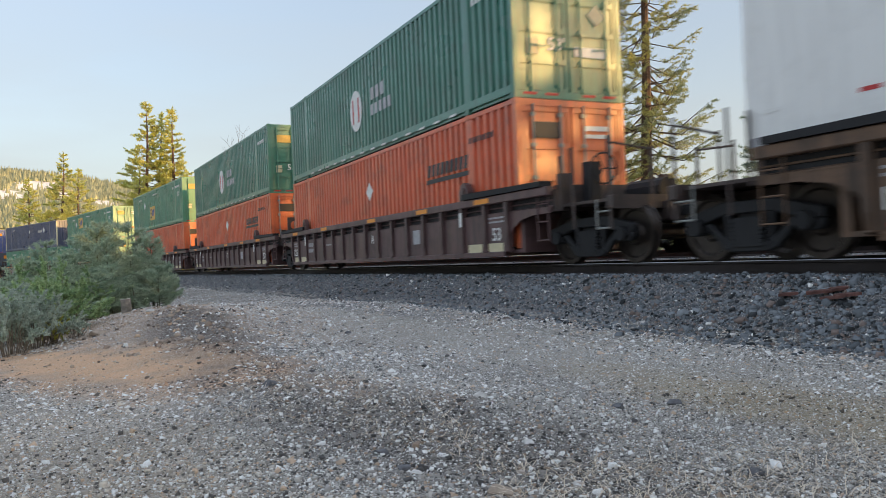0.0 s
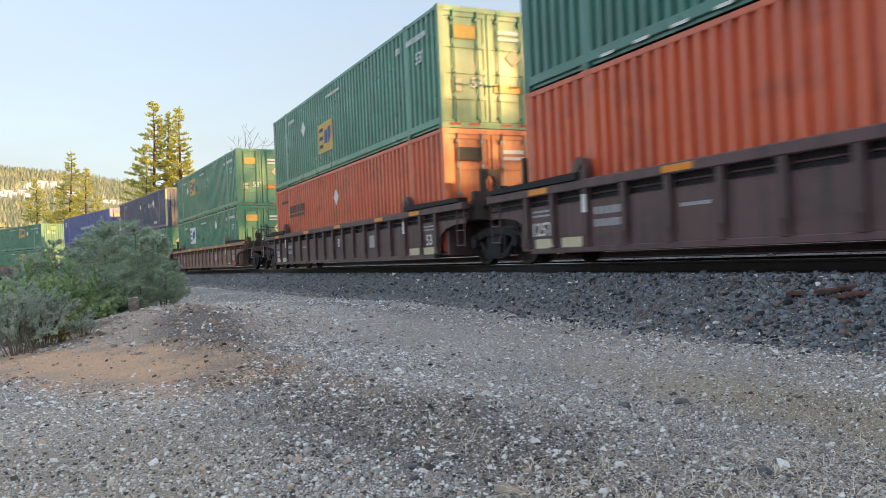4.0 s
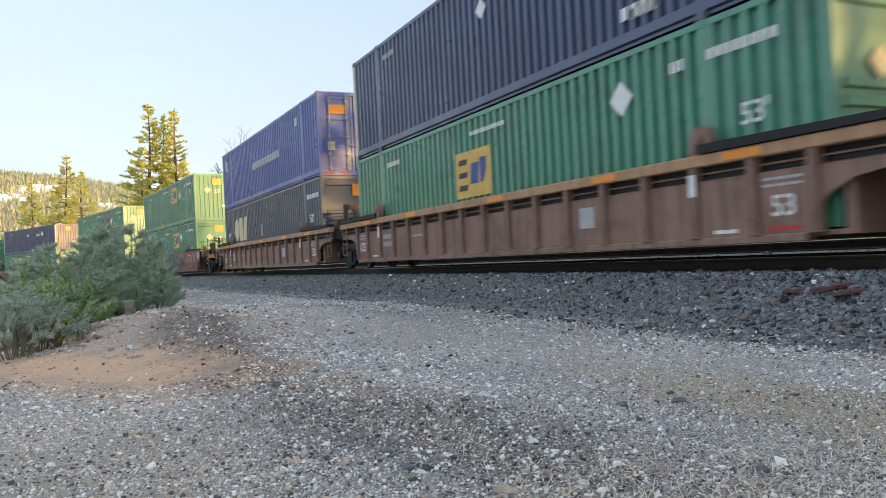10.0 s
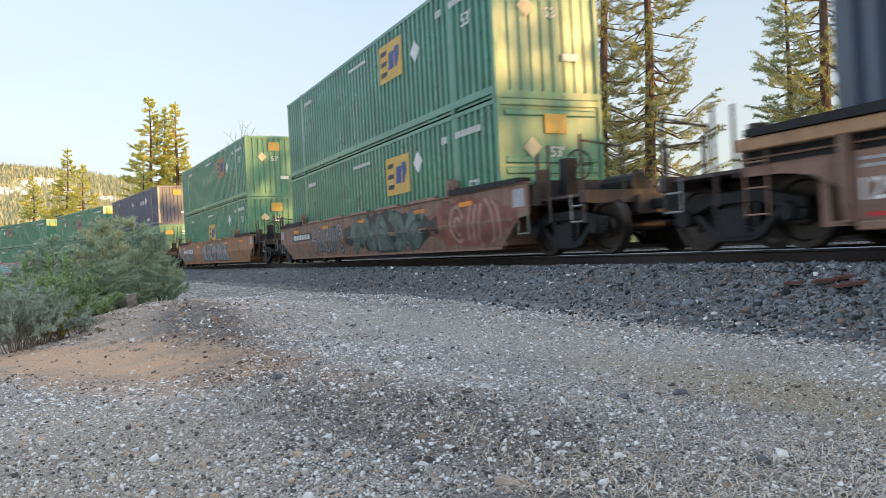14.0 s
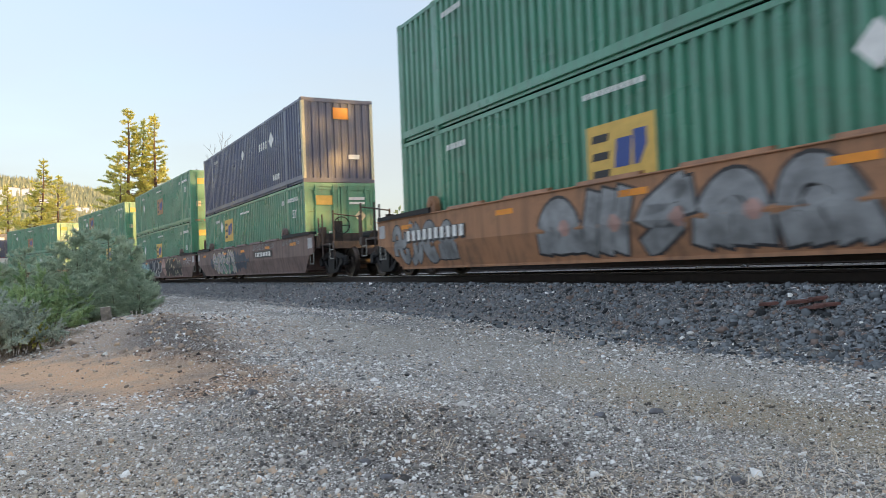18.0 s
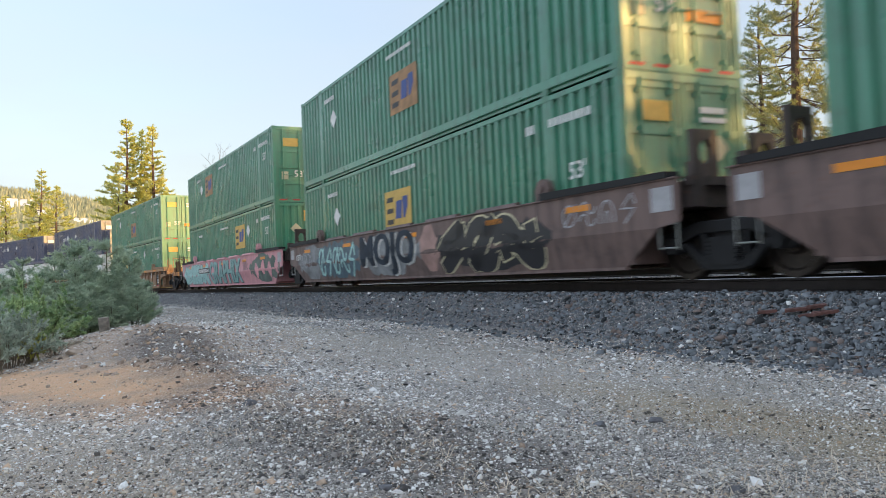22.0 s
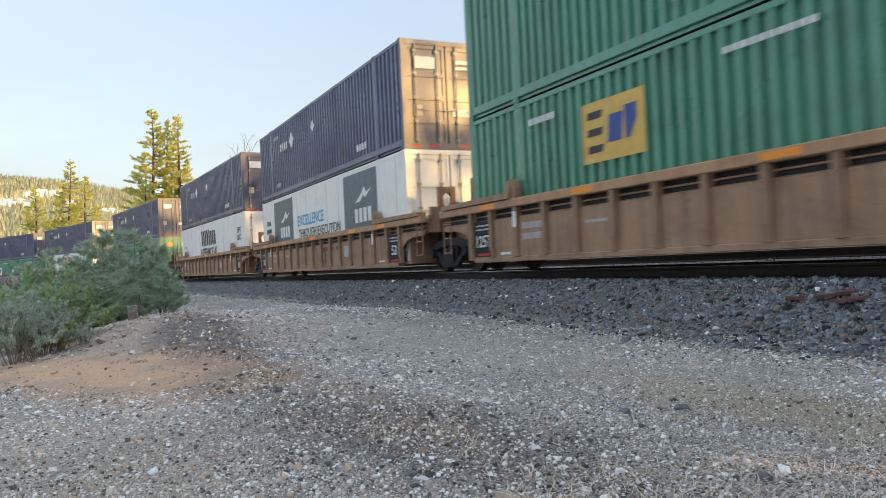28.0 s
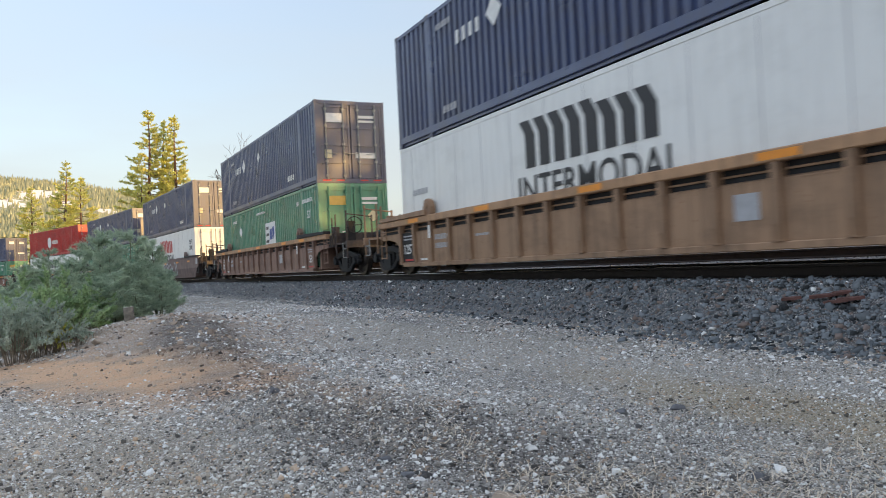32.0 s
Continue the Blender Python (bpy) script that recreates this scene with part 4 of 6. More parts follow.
def container(kind, end="doors", upper=True, extra="", mark=None, at=(-2.1, 1.55), dia=(2.0, 1.55), fifty=1.9, flip=1):
    """A 53 foot container, x forward, standing on z = 0."""
    mt = PAINT[kind]
    box = thing("container", LABELS[kind] + (" atop another" if upper else " in a well car"), "container", "containers on the train")
    side = cached("smooth_side", mt, smooth_side) if kind == "white" else cached("side_wall", mt, side_sheet)
    for m in (None, TURN):
        part("side_wall", side, box, m)
        if kind == "white":
            for i in range(13):
                part("seam", cached("seam", GREYMARK, seam), box, (m or Matrix()) @ pose(-CL / 2 + 0.1 + (i + 0.5) * (CL - 0.2) / 13, 0, 0))
        part("top_rail", cached("top_rail", mt, rail_mesh(CH - 0.1, CH)), box, m)
        part("bottom_rail", cached("bottom_rail", GREYMARK if kind == "white" else mt, bottom_rail), box, m)
        for x in (-CL / 2 + 0.08, CL / 2 - 0.08):
            pm = ENDS.get(mt.name, mt)
            if extra == "beige posts":
                pm = CREAM
            part("corner_post", cached("corner_post", pm, post(0.16)), box, pose(x, 0, 0) if m is None else TURN @ pose(-x, 0, 0))
        for x in (-POST, POST):
            part("side_post", cached("side_post", mt, post(0.2)), box, pose(x, 0, 0) if m is None else TURN @ pose(-x, 0, 0))
    for x in (-CL / 2 + 0.09, -POST, POST, CL / 2 - 0.09):
        for y in (-1.225, 1.225):
            for z in (0.06, CH - 0.05):
                part("corner_casting", cached("corner_casting", ENDS.get(mt.name, mt), casting), box, pose(x, y, z))
    part("roof", cached("roof", mt, roof), box)
    part("floor", cached("floor", BLACKSTEEL, base), box)
    et = ENDS.get(mt.name, mt)
    for front in (True, False):
        m = None if front else TURN
        part("end_sill", cached("end_sill", et, end_beam(0.0, 0.15)), box, m)
        part("end_header", cached("end_header", et, end_beam(CH - 0.13, CH)), box, m)
        how = end if front else ("ribbed" if end == "doors" else "doors")
        if how == "doors":
            for k in (0, 1):
                leaf = part("door", cached("door", et, door_leaf), box, (m or Matrix()) @ (Matrix.Diagonal((1, -1, 1, 1)) if k else Matrix()))
                for z0, z1 in DOOR_RIBS:
                    part("door_rib", cached(f"door_rib {z0}", et, door_rib(z0, z1)), leaf)
                for y in (-1.2, -0.1):
                    part("door_stile", cached(f"door_stile {y}", et, door_stile(y)), leaf)
                for y in (-0.92, -0.28):
                    part("lock_rod", cached(f"lock_rod {y}", et if kind in ("green", "hub") else ROD, rods(y)), leaf)
        else:
            wall = part("end_wall", cached("end_wall " + how, et, end_flat if how == "slatted" else end_ribbed), box, m)
            if how == "slatted":
                for z in (0.25, 0.47, 0.69, 0.91, 1.13, 1.35, 1.57, 2.55):
                    part("slat", cached("slat", et, end_slat), wall, pose(0, 0, z))
    fx = CL / 2
    if kind == "green":
        emblem(box, mark or YELLOW, 1.6, 1.0, at[0], at[1], "emp")
        words(box, "53'", 0.4, WHITEMARK, (fx - 1.15) * flip, fifty)
        bars(box, WHITEMARK, (fx - 1.3) * flip, 2.42, 8, 1.2, 0.14)
        bars(box, WHITEMARK, 0.0, 2.5, 10, 1.5, 0.09)
        diamond(box, WHITEMARK, dia[0], dia[1])
        bars(box, WHITEMARK, 5.6 * flip, 2.4, 3, 0.3, 0.16)
        bars(box, WHITEMARK, -5.2 * flip, 2.45, 6, 0.9, 0.12)
    elif kind == "hub":
        def oval():
            s = Shape()
            s.prism([(0.5 * math.cos(a), 0.6 * math.sin(a)) for a in np.arange(24) * math.pi / 12], -0.004, 0, 'y')
            return s
        part("emblem", cached("emblem oval", WHITEMARK, oval), box, pose(-0.85, -1.298, 1.4))
        part("emblem_mark", cached("emblem h", REDMARK, lambda: Shape().box(-0.28, -0.18, -0.004, 0, -0.36, 0.36).box(0.18, 0.28, -0.004, 0, -0.36, 0.36)), box, pose(-0.85, -1.304, 1.4))
        bars(box, GREYMARK, 0.95, 1.65, 3, 1.1, 0.34)
        bars(box, GREYMARK, 1.15, 1.2, 5, 1.6, 0.3)
        for i in range(14):
            part("reflector", flat_box("reflector", 0.34, 0.05, WHITEMARK), box, pose(-5.5 + i * 0.84, -1.303, 0.115))
        bars(box, WHITEMARK, fx - 1.1, 2.3, 6, 1.0, 0.14)
    elif kind == "orange":
        def block():
            s = Shape()
            for i in range(9):
                x = -1.05 + i * 0.235
                s.prism([(x, 0.0), (x + 0.17, 0.0), (x + 0.235, 0.28), (x + 0.065, 0.28)], -0.003, 0, 'y')
            s.prism([(-1.12, -0.16), (1.05, -0.16), (1.08, -0.06), (-1.09, -0.06)], -0.003, 0, 'y')
            return s
        part("marking", cached("block lettering", INK, block), box, pose(at[0], -1.298, at[1]))
        diamond(box, WHITEMARK, dia[0], dia[1], 0.27)
        bars(box, INK, (fx - 1.4) * flip, 2.35, 7, 1.1, 0.12)
    elif kind == "umax":
        bars(box, WHITEMARK, -3.6 * flip - 0.35, 1.95, 4, 1.25, 0.3, 0.55)
        diamond(box, WHITEMARK, -3.6 * flip + 0.75, 2.02, 0.32)
        diamond(box, WHITEMARK, 0.0, 2.05, 0.22)
        bars(box, WHITEMARK, 4.9, 0.55, 4, 0.9, 0.2)
        bars(box, GREYMARK, -fx + 2.9, 2.45, 5, 0.8, 0.14)
        bars(box, GREYMARK, -5.0 * flip, 0.5, 4, 0.7, 0.16)
    elif kind == "blue":
        bars(box, GREYMARK, 0.7, 1.5, 12, 4.6, 0.3, 0.2)
        bars(box, WHITEMARK, fx - 2.6, 2.3, 2, 0.3, 0.3)
        bars(box, WHITEMARK, -fx + 1.0, 2.2, 2, 0.5, 0.5)
    elif kind == "csx":
        def big():
            s = Shape()
            s.prism([(-0.85 + 0.48 * math.cos(a), 0.55 * math.sin(a)) for a in np.arange(18) * math.pi / 9], -0.004, 0, 'y')
            s.box(-0.3, 0.4, -0.004, 0, -0.55, 0.55)
            s.prism([(0.45, -0.55), (1.1, -0.55), (1.4, 0.55), (0.75, 0.55)], -0.004, 0, 'y')
            return s
        part("emblem", cached("emblem cream", CREAM, big), box, pose(-4.5, -1.298, 1.75))
        bars(box, CREAM, -4.4, 1.06, 10, 2.4, 0.12)
        words(box, "53'", 0.4, WHITEMARK, -fx + 1.0, 1.5)
        words(box, "53'", 0.4, WHITEMARK, fx - 1.2, 1.5)
        bars(box, WHITEMARK, fx - 1.0, 2.3, 7, 1.4, 0.16)
        bars(box, GREYMARK, -0.4, 1.5, 2, 0.3, 0.5)
    elif kind == "red":
        part("emblem", cached("emblem ring", WHITEMARK, lambda: Shape().prism([(0.6 * math.cos(a), 0.6 * math.sin(a)) for a in np.arange(20) * math.pi / 10], -0.004, 0, 'y')), box, pose(-1.0, -1.298, 1.5))
        bars(box, WHITEMARK, 0.9, 1.5, 5, 1.8, 0.4)
    elif kind == "white" and mark == "panels":
        for x in (-4.55, 4.5):
            part("logo_panel", flat_box("logo_panel", 2.9, 2.4, SLATEPANEL), box, pose(x, -1.297, 1.55))
            bars(box, WHITEMARK, x + 0.3, 1.45, 4, 1.5, 0.42, 0.3, -1.303)
            part("emblem", cached("emblem crest", WHITEMARK, lambda: Shape().prism([(-0.7, 0), (-0.2, 0.2), (0.1, 0.42), (0.3, 0.25), (0.7, 0.35), (0.2, 0.1), (0, 0.2), (-0.2, 0.02)], -0.004, 0, 'y')), box, pose(x + 0.3, -1.303, 1.85))
        words(box, "EXCELLENCE", 0.56, SKYMARK, -0.8, 1.72)
        words(box, "THROUGH EXECUTION", 0.46, INK, 0.15, 1.24)
        bars(box, INK, -fx + 1.1, 1.95, 4, 0.7, 0.2)
        bars(box, INK, -fx + 1.1, 1.62, 6, 0.9, 0.2)
    elif kind == "white":
        for i in range(8):
            h = 0.32 if i < 5 else 0.22
            ring = [(0, -0.3), (0.34, -0.3), (0.34, h), (0.16, h + 0.28), (-0.18, h + 0.28), (0, h)]
            part("emblem", cached(f"emblem slant {h}", INK if mark != "red" else REDMARK, lambda: Shape().prism(ring, -0.004, 0, 'y')), box, pose(-1.9 + i * 0.48, -1.298, 1.9))
        words(box, "INTERMODAL", 0.72, INK, 0.0, 1.17)
        words(box, "53FT", 0.38, INK, fx - 1.05, 2.05)
        words(box, "XHC", 0.38, INK, fx - 1.05, 1.68)
        bars(box, GREYMARK, -fx + 1.2, 1.7, 6, 0.9, 0.14)
    # marks on the end that faces forward
    if end == "doors" and kind in ("green", "hub", "umax", "orange", "blue"):
        face = pose(fx, 0, 0, 0, 0, 90)
        tone = {"umax": WHITEMARK, "orange": INK, "blue": AMBER}.get(kind, YELLOW)
        for y, z, w, h, mm in ((-0.6, 2.3, 0.62, 0.32, tone), (0.6, 2.36, 0.6, 0.1, WHITEMARK), (0.6, 2.2, 0.6, 0.08, WHITEMARK), (0.55, 0.98, 0.8, 0.2, WHITEMARK if kind != "green" else AMBER), (-0.85, 1.02, 0.26, 0.3, CREAM)):
            part("door_mark", flat_box("door_mark", w, h, mm), box, face @ pose(y, 0.018, z))
        if kind in ("green", "hub"):
            part("door_mark", lettering("53'", 0.36, WHITEMARK), box, face @ pose(-0.28, 0.018, 1.08))
            diamond_m = cached("door diamond", CREAM, lambda: Shape().prism([(-0.22, 0), (0, -0.22), (0.22, 0), (0, 0.22)], -0.004, 0, 'y'))
            part("door_mark", diamond_m, box, face @ pose(0.72, 0.018, 1.75))
        for y in (-0.95, -0.45, 0.45, 0.95):
            part("reflector", flat_box("reflector red", 0.3, 0.05, REDMARK), box, face @ pose(y, -0.002, 0.09))
    elif end != "doors" and kind in ("green", "umax", "csx"):
        face = pose(fx, 0, 0, 0, 0, 90)
        part("end_mark", flat_box("end_mark", 0.55, 0.4, YELLOW if kind == "green" else AMBER), box, face @ pose(0.1, 0.0, 2.4))
        part("end_mark", flat_box("end_mark", 0.4, 0.16, WHITEMARK), box, face @ pose(0.55, 0.0, 0.9))
        if kind == "green":
            part("end_mark", lettering("53'", 0.3, WHITEMARK), box, face @ pose(0.1, -0.005, 1.8))
            diamond_m = cached("door diamond", CREAM, lambda: Shape().prism([(-0.22, 0), (0, -0.22), (0.22, 0), (0, 0.22)], -0.004, 0, 'y'))
            part("end_mark", diamond_m, box, face @ pose(-0.5, 0.0, 1.9))
    return box

# ---- well cars ----
END = 9.35
JOINT = 9.9


def arch_side(x1, z1):
    """Outline of one half of a ribbed car's side sheet, from the middle to its end."""
    arch = [(7.75, 0.24), (7.85, 0.5), (8.05, 0.72), (8.35, 0.86), (8.75, 0.92), (END, 0.93)]
    return [(0, 0.24)] + arch + [(END, z1), (0, z1)]


def ribbed_side():
    """Outer sheet with a ledge, and the recessed strip below the chord."""
    s = Shape()
    half = arch_side(END, 1.03)
    ring = half[:-1] + [(-x, z) for x, z in reversed(half[1:-1])]
    s.prism(ring, -1.45, -1.435, 'y')
    s.prism([(-1.455, 1.02), (-1.455, 1.04), (-1.37, 1.07), (-1.37, 1.05)], -END, END, 'x')
    return s


def recess_shade():
    """Strip set back under the top chord, black to stand for its shade, with a thin pipe along it."""
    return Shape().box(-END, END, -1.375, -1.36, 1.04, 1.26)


def air_pipe():
    return Shape().tube((-END, -1.4, 1.15), (END, -1.4, 1.15), 0.016, 6)


def chord():
    s = Shape()
    s.box(-END, END, -1.53, -1.36, 1.24, 1.40, 0.015)
    return s


def sill():
    return Shape().box(-7.75, 7.75, -1.5, -1.36, 0.19, 0.29, 0.012)


def rib():
    s = Shape()
    s.prism([(-1.40, 0.26), (-1.47, 0.28), (-1.52, 0.5), (-1.52, 1.24), (-1.38, 1.24)], -0.06, 0.06, 'x')
    s.box(-0.09, 0.09, -1.53, -1.41, 0.29, 0.31)
    return s


def guide_deck():
    """Raised dark guide plate over the last stretch of the side, at the front end."""
    s = Shape()
    s.prism([(6.15, 1.41), (9.2, 1.41), (9.2, 1.50), (6.6, 1.53), (6.15, 1.53)], -1.56, -1.31, 'y')
    return s


def lug():
    s = Shape()
    ring = [(-0.2, 1.4), (0.2, 1.4), (0.2, 1.6), (0.12, 1.74), (0, 1.79), (-0.12, 1.74), (-0.2, 1.6)]
    s.prism(ring, -1.5, -1.36, 'y')
    s.prism([(0.07 * math.cos(a), 1.62 + 0.07 * math.sin(a)) for a in np.arange(10) * math.pi / 5], -1.53, -1.5, 'y')
    return s


def well_floor():
    s = Shape()
    s.box(-8.2, 8.2, -1.36, -0.9, 0.25, 0.31)
    s.box(-8.2, 8.2, 0.9, 1.36, 0.25, 0.31)
    for i in range(9):
        x = -8.0 + i * 2.0
        s.box(x - 0.12, x + 0.12, -0.9, 0.9, 0.25, 0.31)
    s.box(8.18, 8.3, -1.36, 1.36, 0.25, 1.3)
    s.box(-8.3, -8.18, -1.36, 1.36, 0.25, 1.3)
    return s


def end_box():
    """Cross structure over the truck at the front end."""
    s = Shape()
    s.prism([(8.3, 0.99), (9.3, 1.0), (9.3, 1.35), (8.3, 1.39)], -1.36, 1.36, 'y')
    s.prism([(8.3, 0.62), (9.85, 0.74), (9.85, 1.02), (8.3, 1.02)], -0.5, 0.5, 'y')
    s.box(9.28, 9.42, -1.25, -1.05, 1.0, 1.62)
    s.box(9.28, 9.42, 1.05, 1.25, 1.0, 1.62)
    s.box(9.28, 9.4, -1.3, 1.3, 1.3, 1.42)
    return s


def steps():
    s = Shape()
    for x in (8.95, 9.3):
        s.tube((x, -1.47, 0.42), (x, -1.47, 1.35), 0.014, 6)
    for z in (0.45, 0.78, 1.1):
        s.tube((8.95, -1.48, z), (9.3, -1.48, z), 0.013, 6)
    return s


def platform():
    """Deck, draft sill and end beam out to the coupler at the front end."""
    s = Shape()
    s.box(9.3, 11.1, -0.35, 0.35, 0.68, 1.0, 0.02)
    s.box(9.3, 10.9, -1.25, 1.25, 1.02, 1.07)
    s.box(10.85, 11.0, -1.4, 1.4, 0.88, 1.1, 0.02)
    s.box(9.3, 9.42, -1.4, 1.4, 0.95, 1.32)
    return s


def coupler():
    s = Shape()
    s.box(11.0, 11.6, -0.09, 0.09, 0.74, 0.92, 0.02)
    s.prism([(11.55, -0.2), (11.85, -0.2), (11.85, -0.02), (11.72, 0.02), (11.72, 0.12), (11.86, 0.2), (11.55, 0.2)], 0.68, 0.98, 'z')
    return s


POSTS = ((10.9, -1.36, 0.55, 2.05), (10.9, 1.36, 0.55, 2.05), (9.9, -1.36, 0.6, 2.0), (9.55, -1.36, 0.95, 1.9), (10.9, -0.5, 1.05, 1.9), (10.9, 0.5, 1.05, 1.9))


def stanchion(x, y, z0, z1):
    return lambda: Shape().tube((x, y, z0), (x, y, z1), 0.028, 6)


def end_step():
    s = Shape()
    for z in (0.58, 0.85):
        s.tube((10.55, -1.37, z), (10.9, -1.37, z), 0.016, 6)
    s.tube((10.55, -1.37, 0.58), (10.55, -1.37, 1.05), 0.016, 6)
    return s


def grab_rail(y):
    return lambda: Shape().tube((10.9, y * 1.36, 1.95), (10.9, y * 0.5, 1.85), 0.02, 6)


def brake_gear():
    s = Shape()
    s.box(9.5, 9.7, -0.85, -0.6, 1.07, 1.8)
    for i in range(16):
        a, b = i * math.pi / 8, (i + 1) * math.pi / 8
        s.tube((9.95, -0.72 + 0.27 * math.cos(a), 1.65 + 0.27 * math.sin(a)), (9.95, -0.72 + 0.27 * math.cos(b), 1.65 + 0.27 * math.sin(b)), 0.018, 5)
    for i in range(3):
        a = i * 2.094
        s.tube((9.92, -0.72, 1.65), (9.95, -0.72 + 0.27 * math.cos(a), 1.65 + 0.27 * math.sin(a)), 0.014, 5)
    s.tube((9.6, 0.2, 1.25), (10.5, 0.2, 1.25), 0.2, 12)
    return s


def lug_plate():
    """Upright plate with a round hole at the end of the car."""
    s = Shape()
    ring = [(-0.24, 1.35), (0.24, 1.35), (0.24, 2.15), (-0.24, 2.15)]
    hole = [(0.12 * math.cos(a), 1.82 + 0.18 * math.sin(a)) for a in np.radians(np.arange(0, 360, 30))]
    s.box(-0.24, -0.12, -0.05, 0.05, 1.35, 2.15)
    s.box(0.12, 0.24, -0.05, 0.05, 1.35, 2.15)
    s.box(-0.12, 0.12, -0.05, 0.05, 1.35, 1.64)
    s.box(-0.12, 0.12, -0.05, 0.05, 2.0, 2.15)
    for sx in (-1, 1):
        for sz in (-1, 1):
            s.prism([(sx * 0.12, 1.82 + sz * 0.18), (sx * 0.12, 1.82 + sz * 0.08), (sx * 0.05, 1.82 + sz * 0.18)], -0.05, 0.05, 'y')
    return s


def truck_frame():
    """Cast side frame, at y = -1.0: arched top member, pedestals, columns and a spring seat hung on two struts."""
    s = Shape()
    s.prism([(-1.15, 0.64), (-0.95, 0.68), (-0.45, 0.8), (0.45, 0.8), (0.95, 0.68), (1.15, 0.64), (1.15, 0.5), (0.8, 0.52), (0.42, 0.63), (-0.42, 0.63), (-0.8, 0.52), (-1.15, 0.5)], -1.07, -0.95, 'y')
    for e in (-1, 1):
        s.prism([(e * 1.15, 0.5), (e * 0.8, 0.52), (e * 0.76, 0.4), (e * 0.84, 0.36), (e * 1.08, 0.36), (e * 1.15, 0.42)], -1.07, -0.95, 'y')
        s.prism([(e * 0.78, 0.5), (e * 0.68, 0.53), (e * 0.33, 0.25), (e * 0.45, 0.17)], -1.06, -0.96, 'y')
        s.prism([(e * 0.42, 0.64), (e * 0.32, 0.64), (e * 0.3, 0.2), (e * 0.38, 0.2)], -1.06, -0.96, 'y')
        s.prism([(e * 0.9 + 0.13 * math.cos(a), 0.48 + 0.13 * math.sin(a)) for a in np.arange(10) * math.pi / 5], -1.14, -1.06, 'y')
    s.prism([(-0.45, 0.17), (-0.3, 0.12), (0.3, 0.12), (0.45, 0.17), (0.36, 0.25), (-0.36, 0.25)], -1.08, -0.94, 'y')
    return s


def springs():
    """The coil springs behind the side frame's window, as one ribbed block."""
    ring = []
    for i in range(7):
        z = 0.19 + 0.055 * i
        ring += [(0.27, z), (0.27, z + 0.03), (0.23, z + 0.035), (0.23, z + 0.05)]
    ring = ring + [(-x, z) for x, z in reversed(ring)]
    return Shape().prism(ring, -1.1, -1.0, 'y')


def wheelset():
    s = Shape()
    n = 22
    for sg in (-1, 1):
        prof = [(0.70, 0.09), (0.70, 0.16), (0.74, 0.2), (0.74, 0.36), (0.69, 0.42), (0.69, 0.51), (0.725, 0.51), (0.735, 0.482), (0.83, 0.476), (0.83, 0.40), (0.79, 0.37), (0.78, 0.2), (0.83, 0.16), (0.83, 0.09)]
        k = len(s.v)
        for i in range(n):
            a = 2 * math.pi * i / n
            s.v += [(r * math.cos(a), sg * y, r * math.sin(a)) for y, r in prof]
        m = len(prof)
        for i in range(n):
            for j in range(m - 1):
                a, b = k + i * m + j, k + ((i + 1) % n) * m + j
                s.f.append((a, b, b + 1, a + 1))
    s.tube((0, -1.0, 0), (0, 1.0, 0), 0.085, 12)
    return s


WHEELS = []


def truck(parent, x):
    t = part("truck", cached("truck_bolster", BLACKSTEEL, lambda: Shape().box(-0.22, 0.22, -1.0, 1.0, 0.38, 0.66, 0.03)), parent, pose(x, 0, 0))
    for m in (None, TURN):
        part("side_frame", cached("side_frame", BLACKSTEEL, truck_frame, 0.015), t, m)
        part("coil_spring", cached("coil_spring", BLACKSTEEL, springs), t, m)
    for q in (-0.9, 0.9):
        WHEELS.append((part("wheelset", cached("wheelset", WHEELSTEEL, wheelset), t, pose(q, 0, 0.4765)), q))
    return t


def side_y(z):
    return -1.5 if z >= 0.74 else -1.36 - 0.14 * (z - 0.2) / 0.54


def flush_side():
    """Smooth side: upright above, tucked in below, with cut lower corners."""
    s = Shape()
    xs = [(-END, -END + 0.15, -8.05), ]
    pts = lambda q: [(-END + q, 0), (END - q, 0)]
    top = [(-END, 1.40), (END, 1.40)]
    rows = [(END, 1.40), (END, 0.80), (8.95, 0.74), (8.1, 0.20)]
    for t in (0.0, 0.05):
        for x, z in rows:
            for sg in (-1, 1):
                s.v.append((sg * x, side_y(z) + t, z))
    for o in (0, 8):
        for i in range(3):
            a = o + 2 * i
            s.f.append((a, a + 1, a + 3, a + 2))
    for i in range(3):
        for e in (0, 1):
            a = 2 * i + e
            s.f.append((a, a + 2, a + 10, a + 8))
    s.f += [(0, 1, 9, 8), (6, 7, 15, 14)]
    return s


def flush_lip():
    s = Shape()
    s.box(-END, END, -1.53, -1.40, 1.385, 1.415, 0.008)
    s.box(-8.1, 8.1, -1.38, -1.3, 0.17, 0.22)
    return s


def flush_ledge():
    return Shape().prism([(-1.53, 1.4), (-1.5, 1.47), (-1.42, 1.48), (-1.4, 1.4)], -0.75, 0.75, 'x')


LETTER = {}


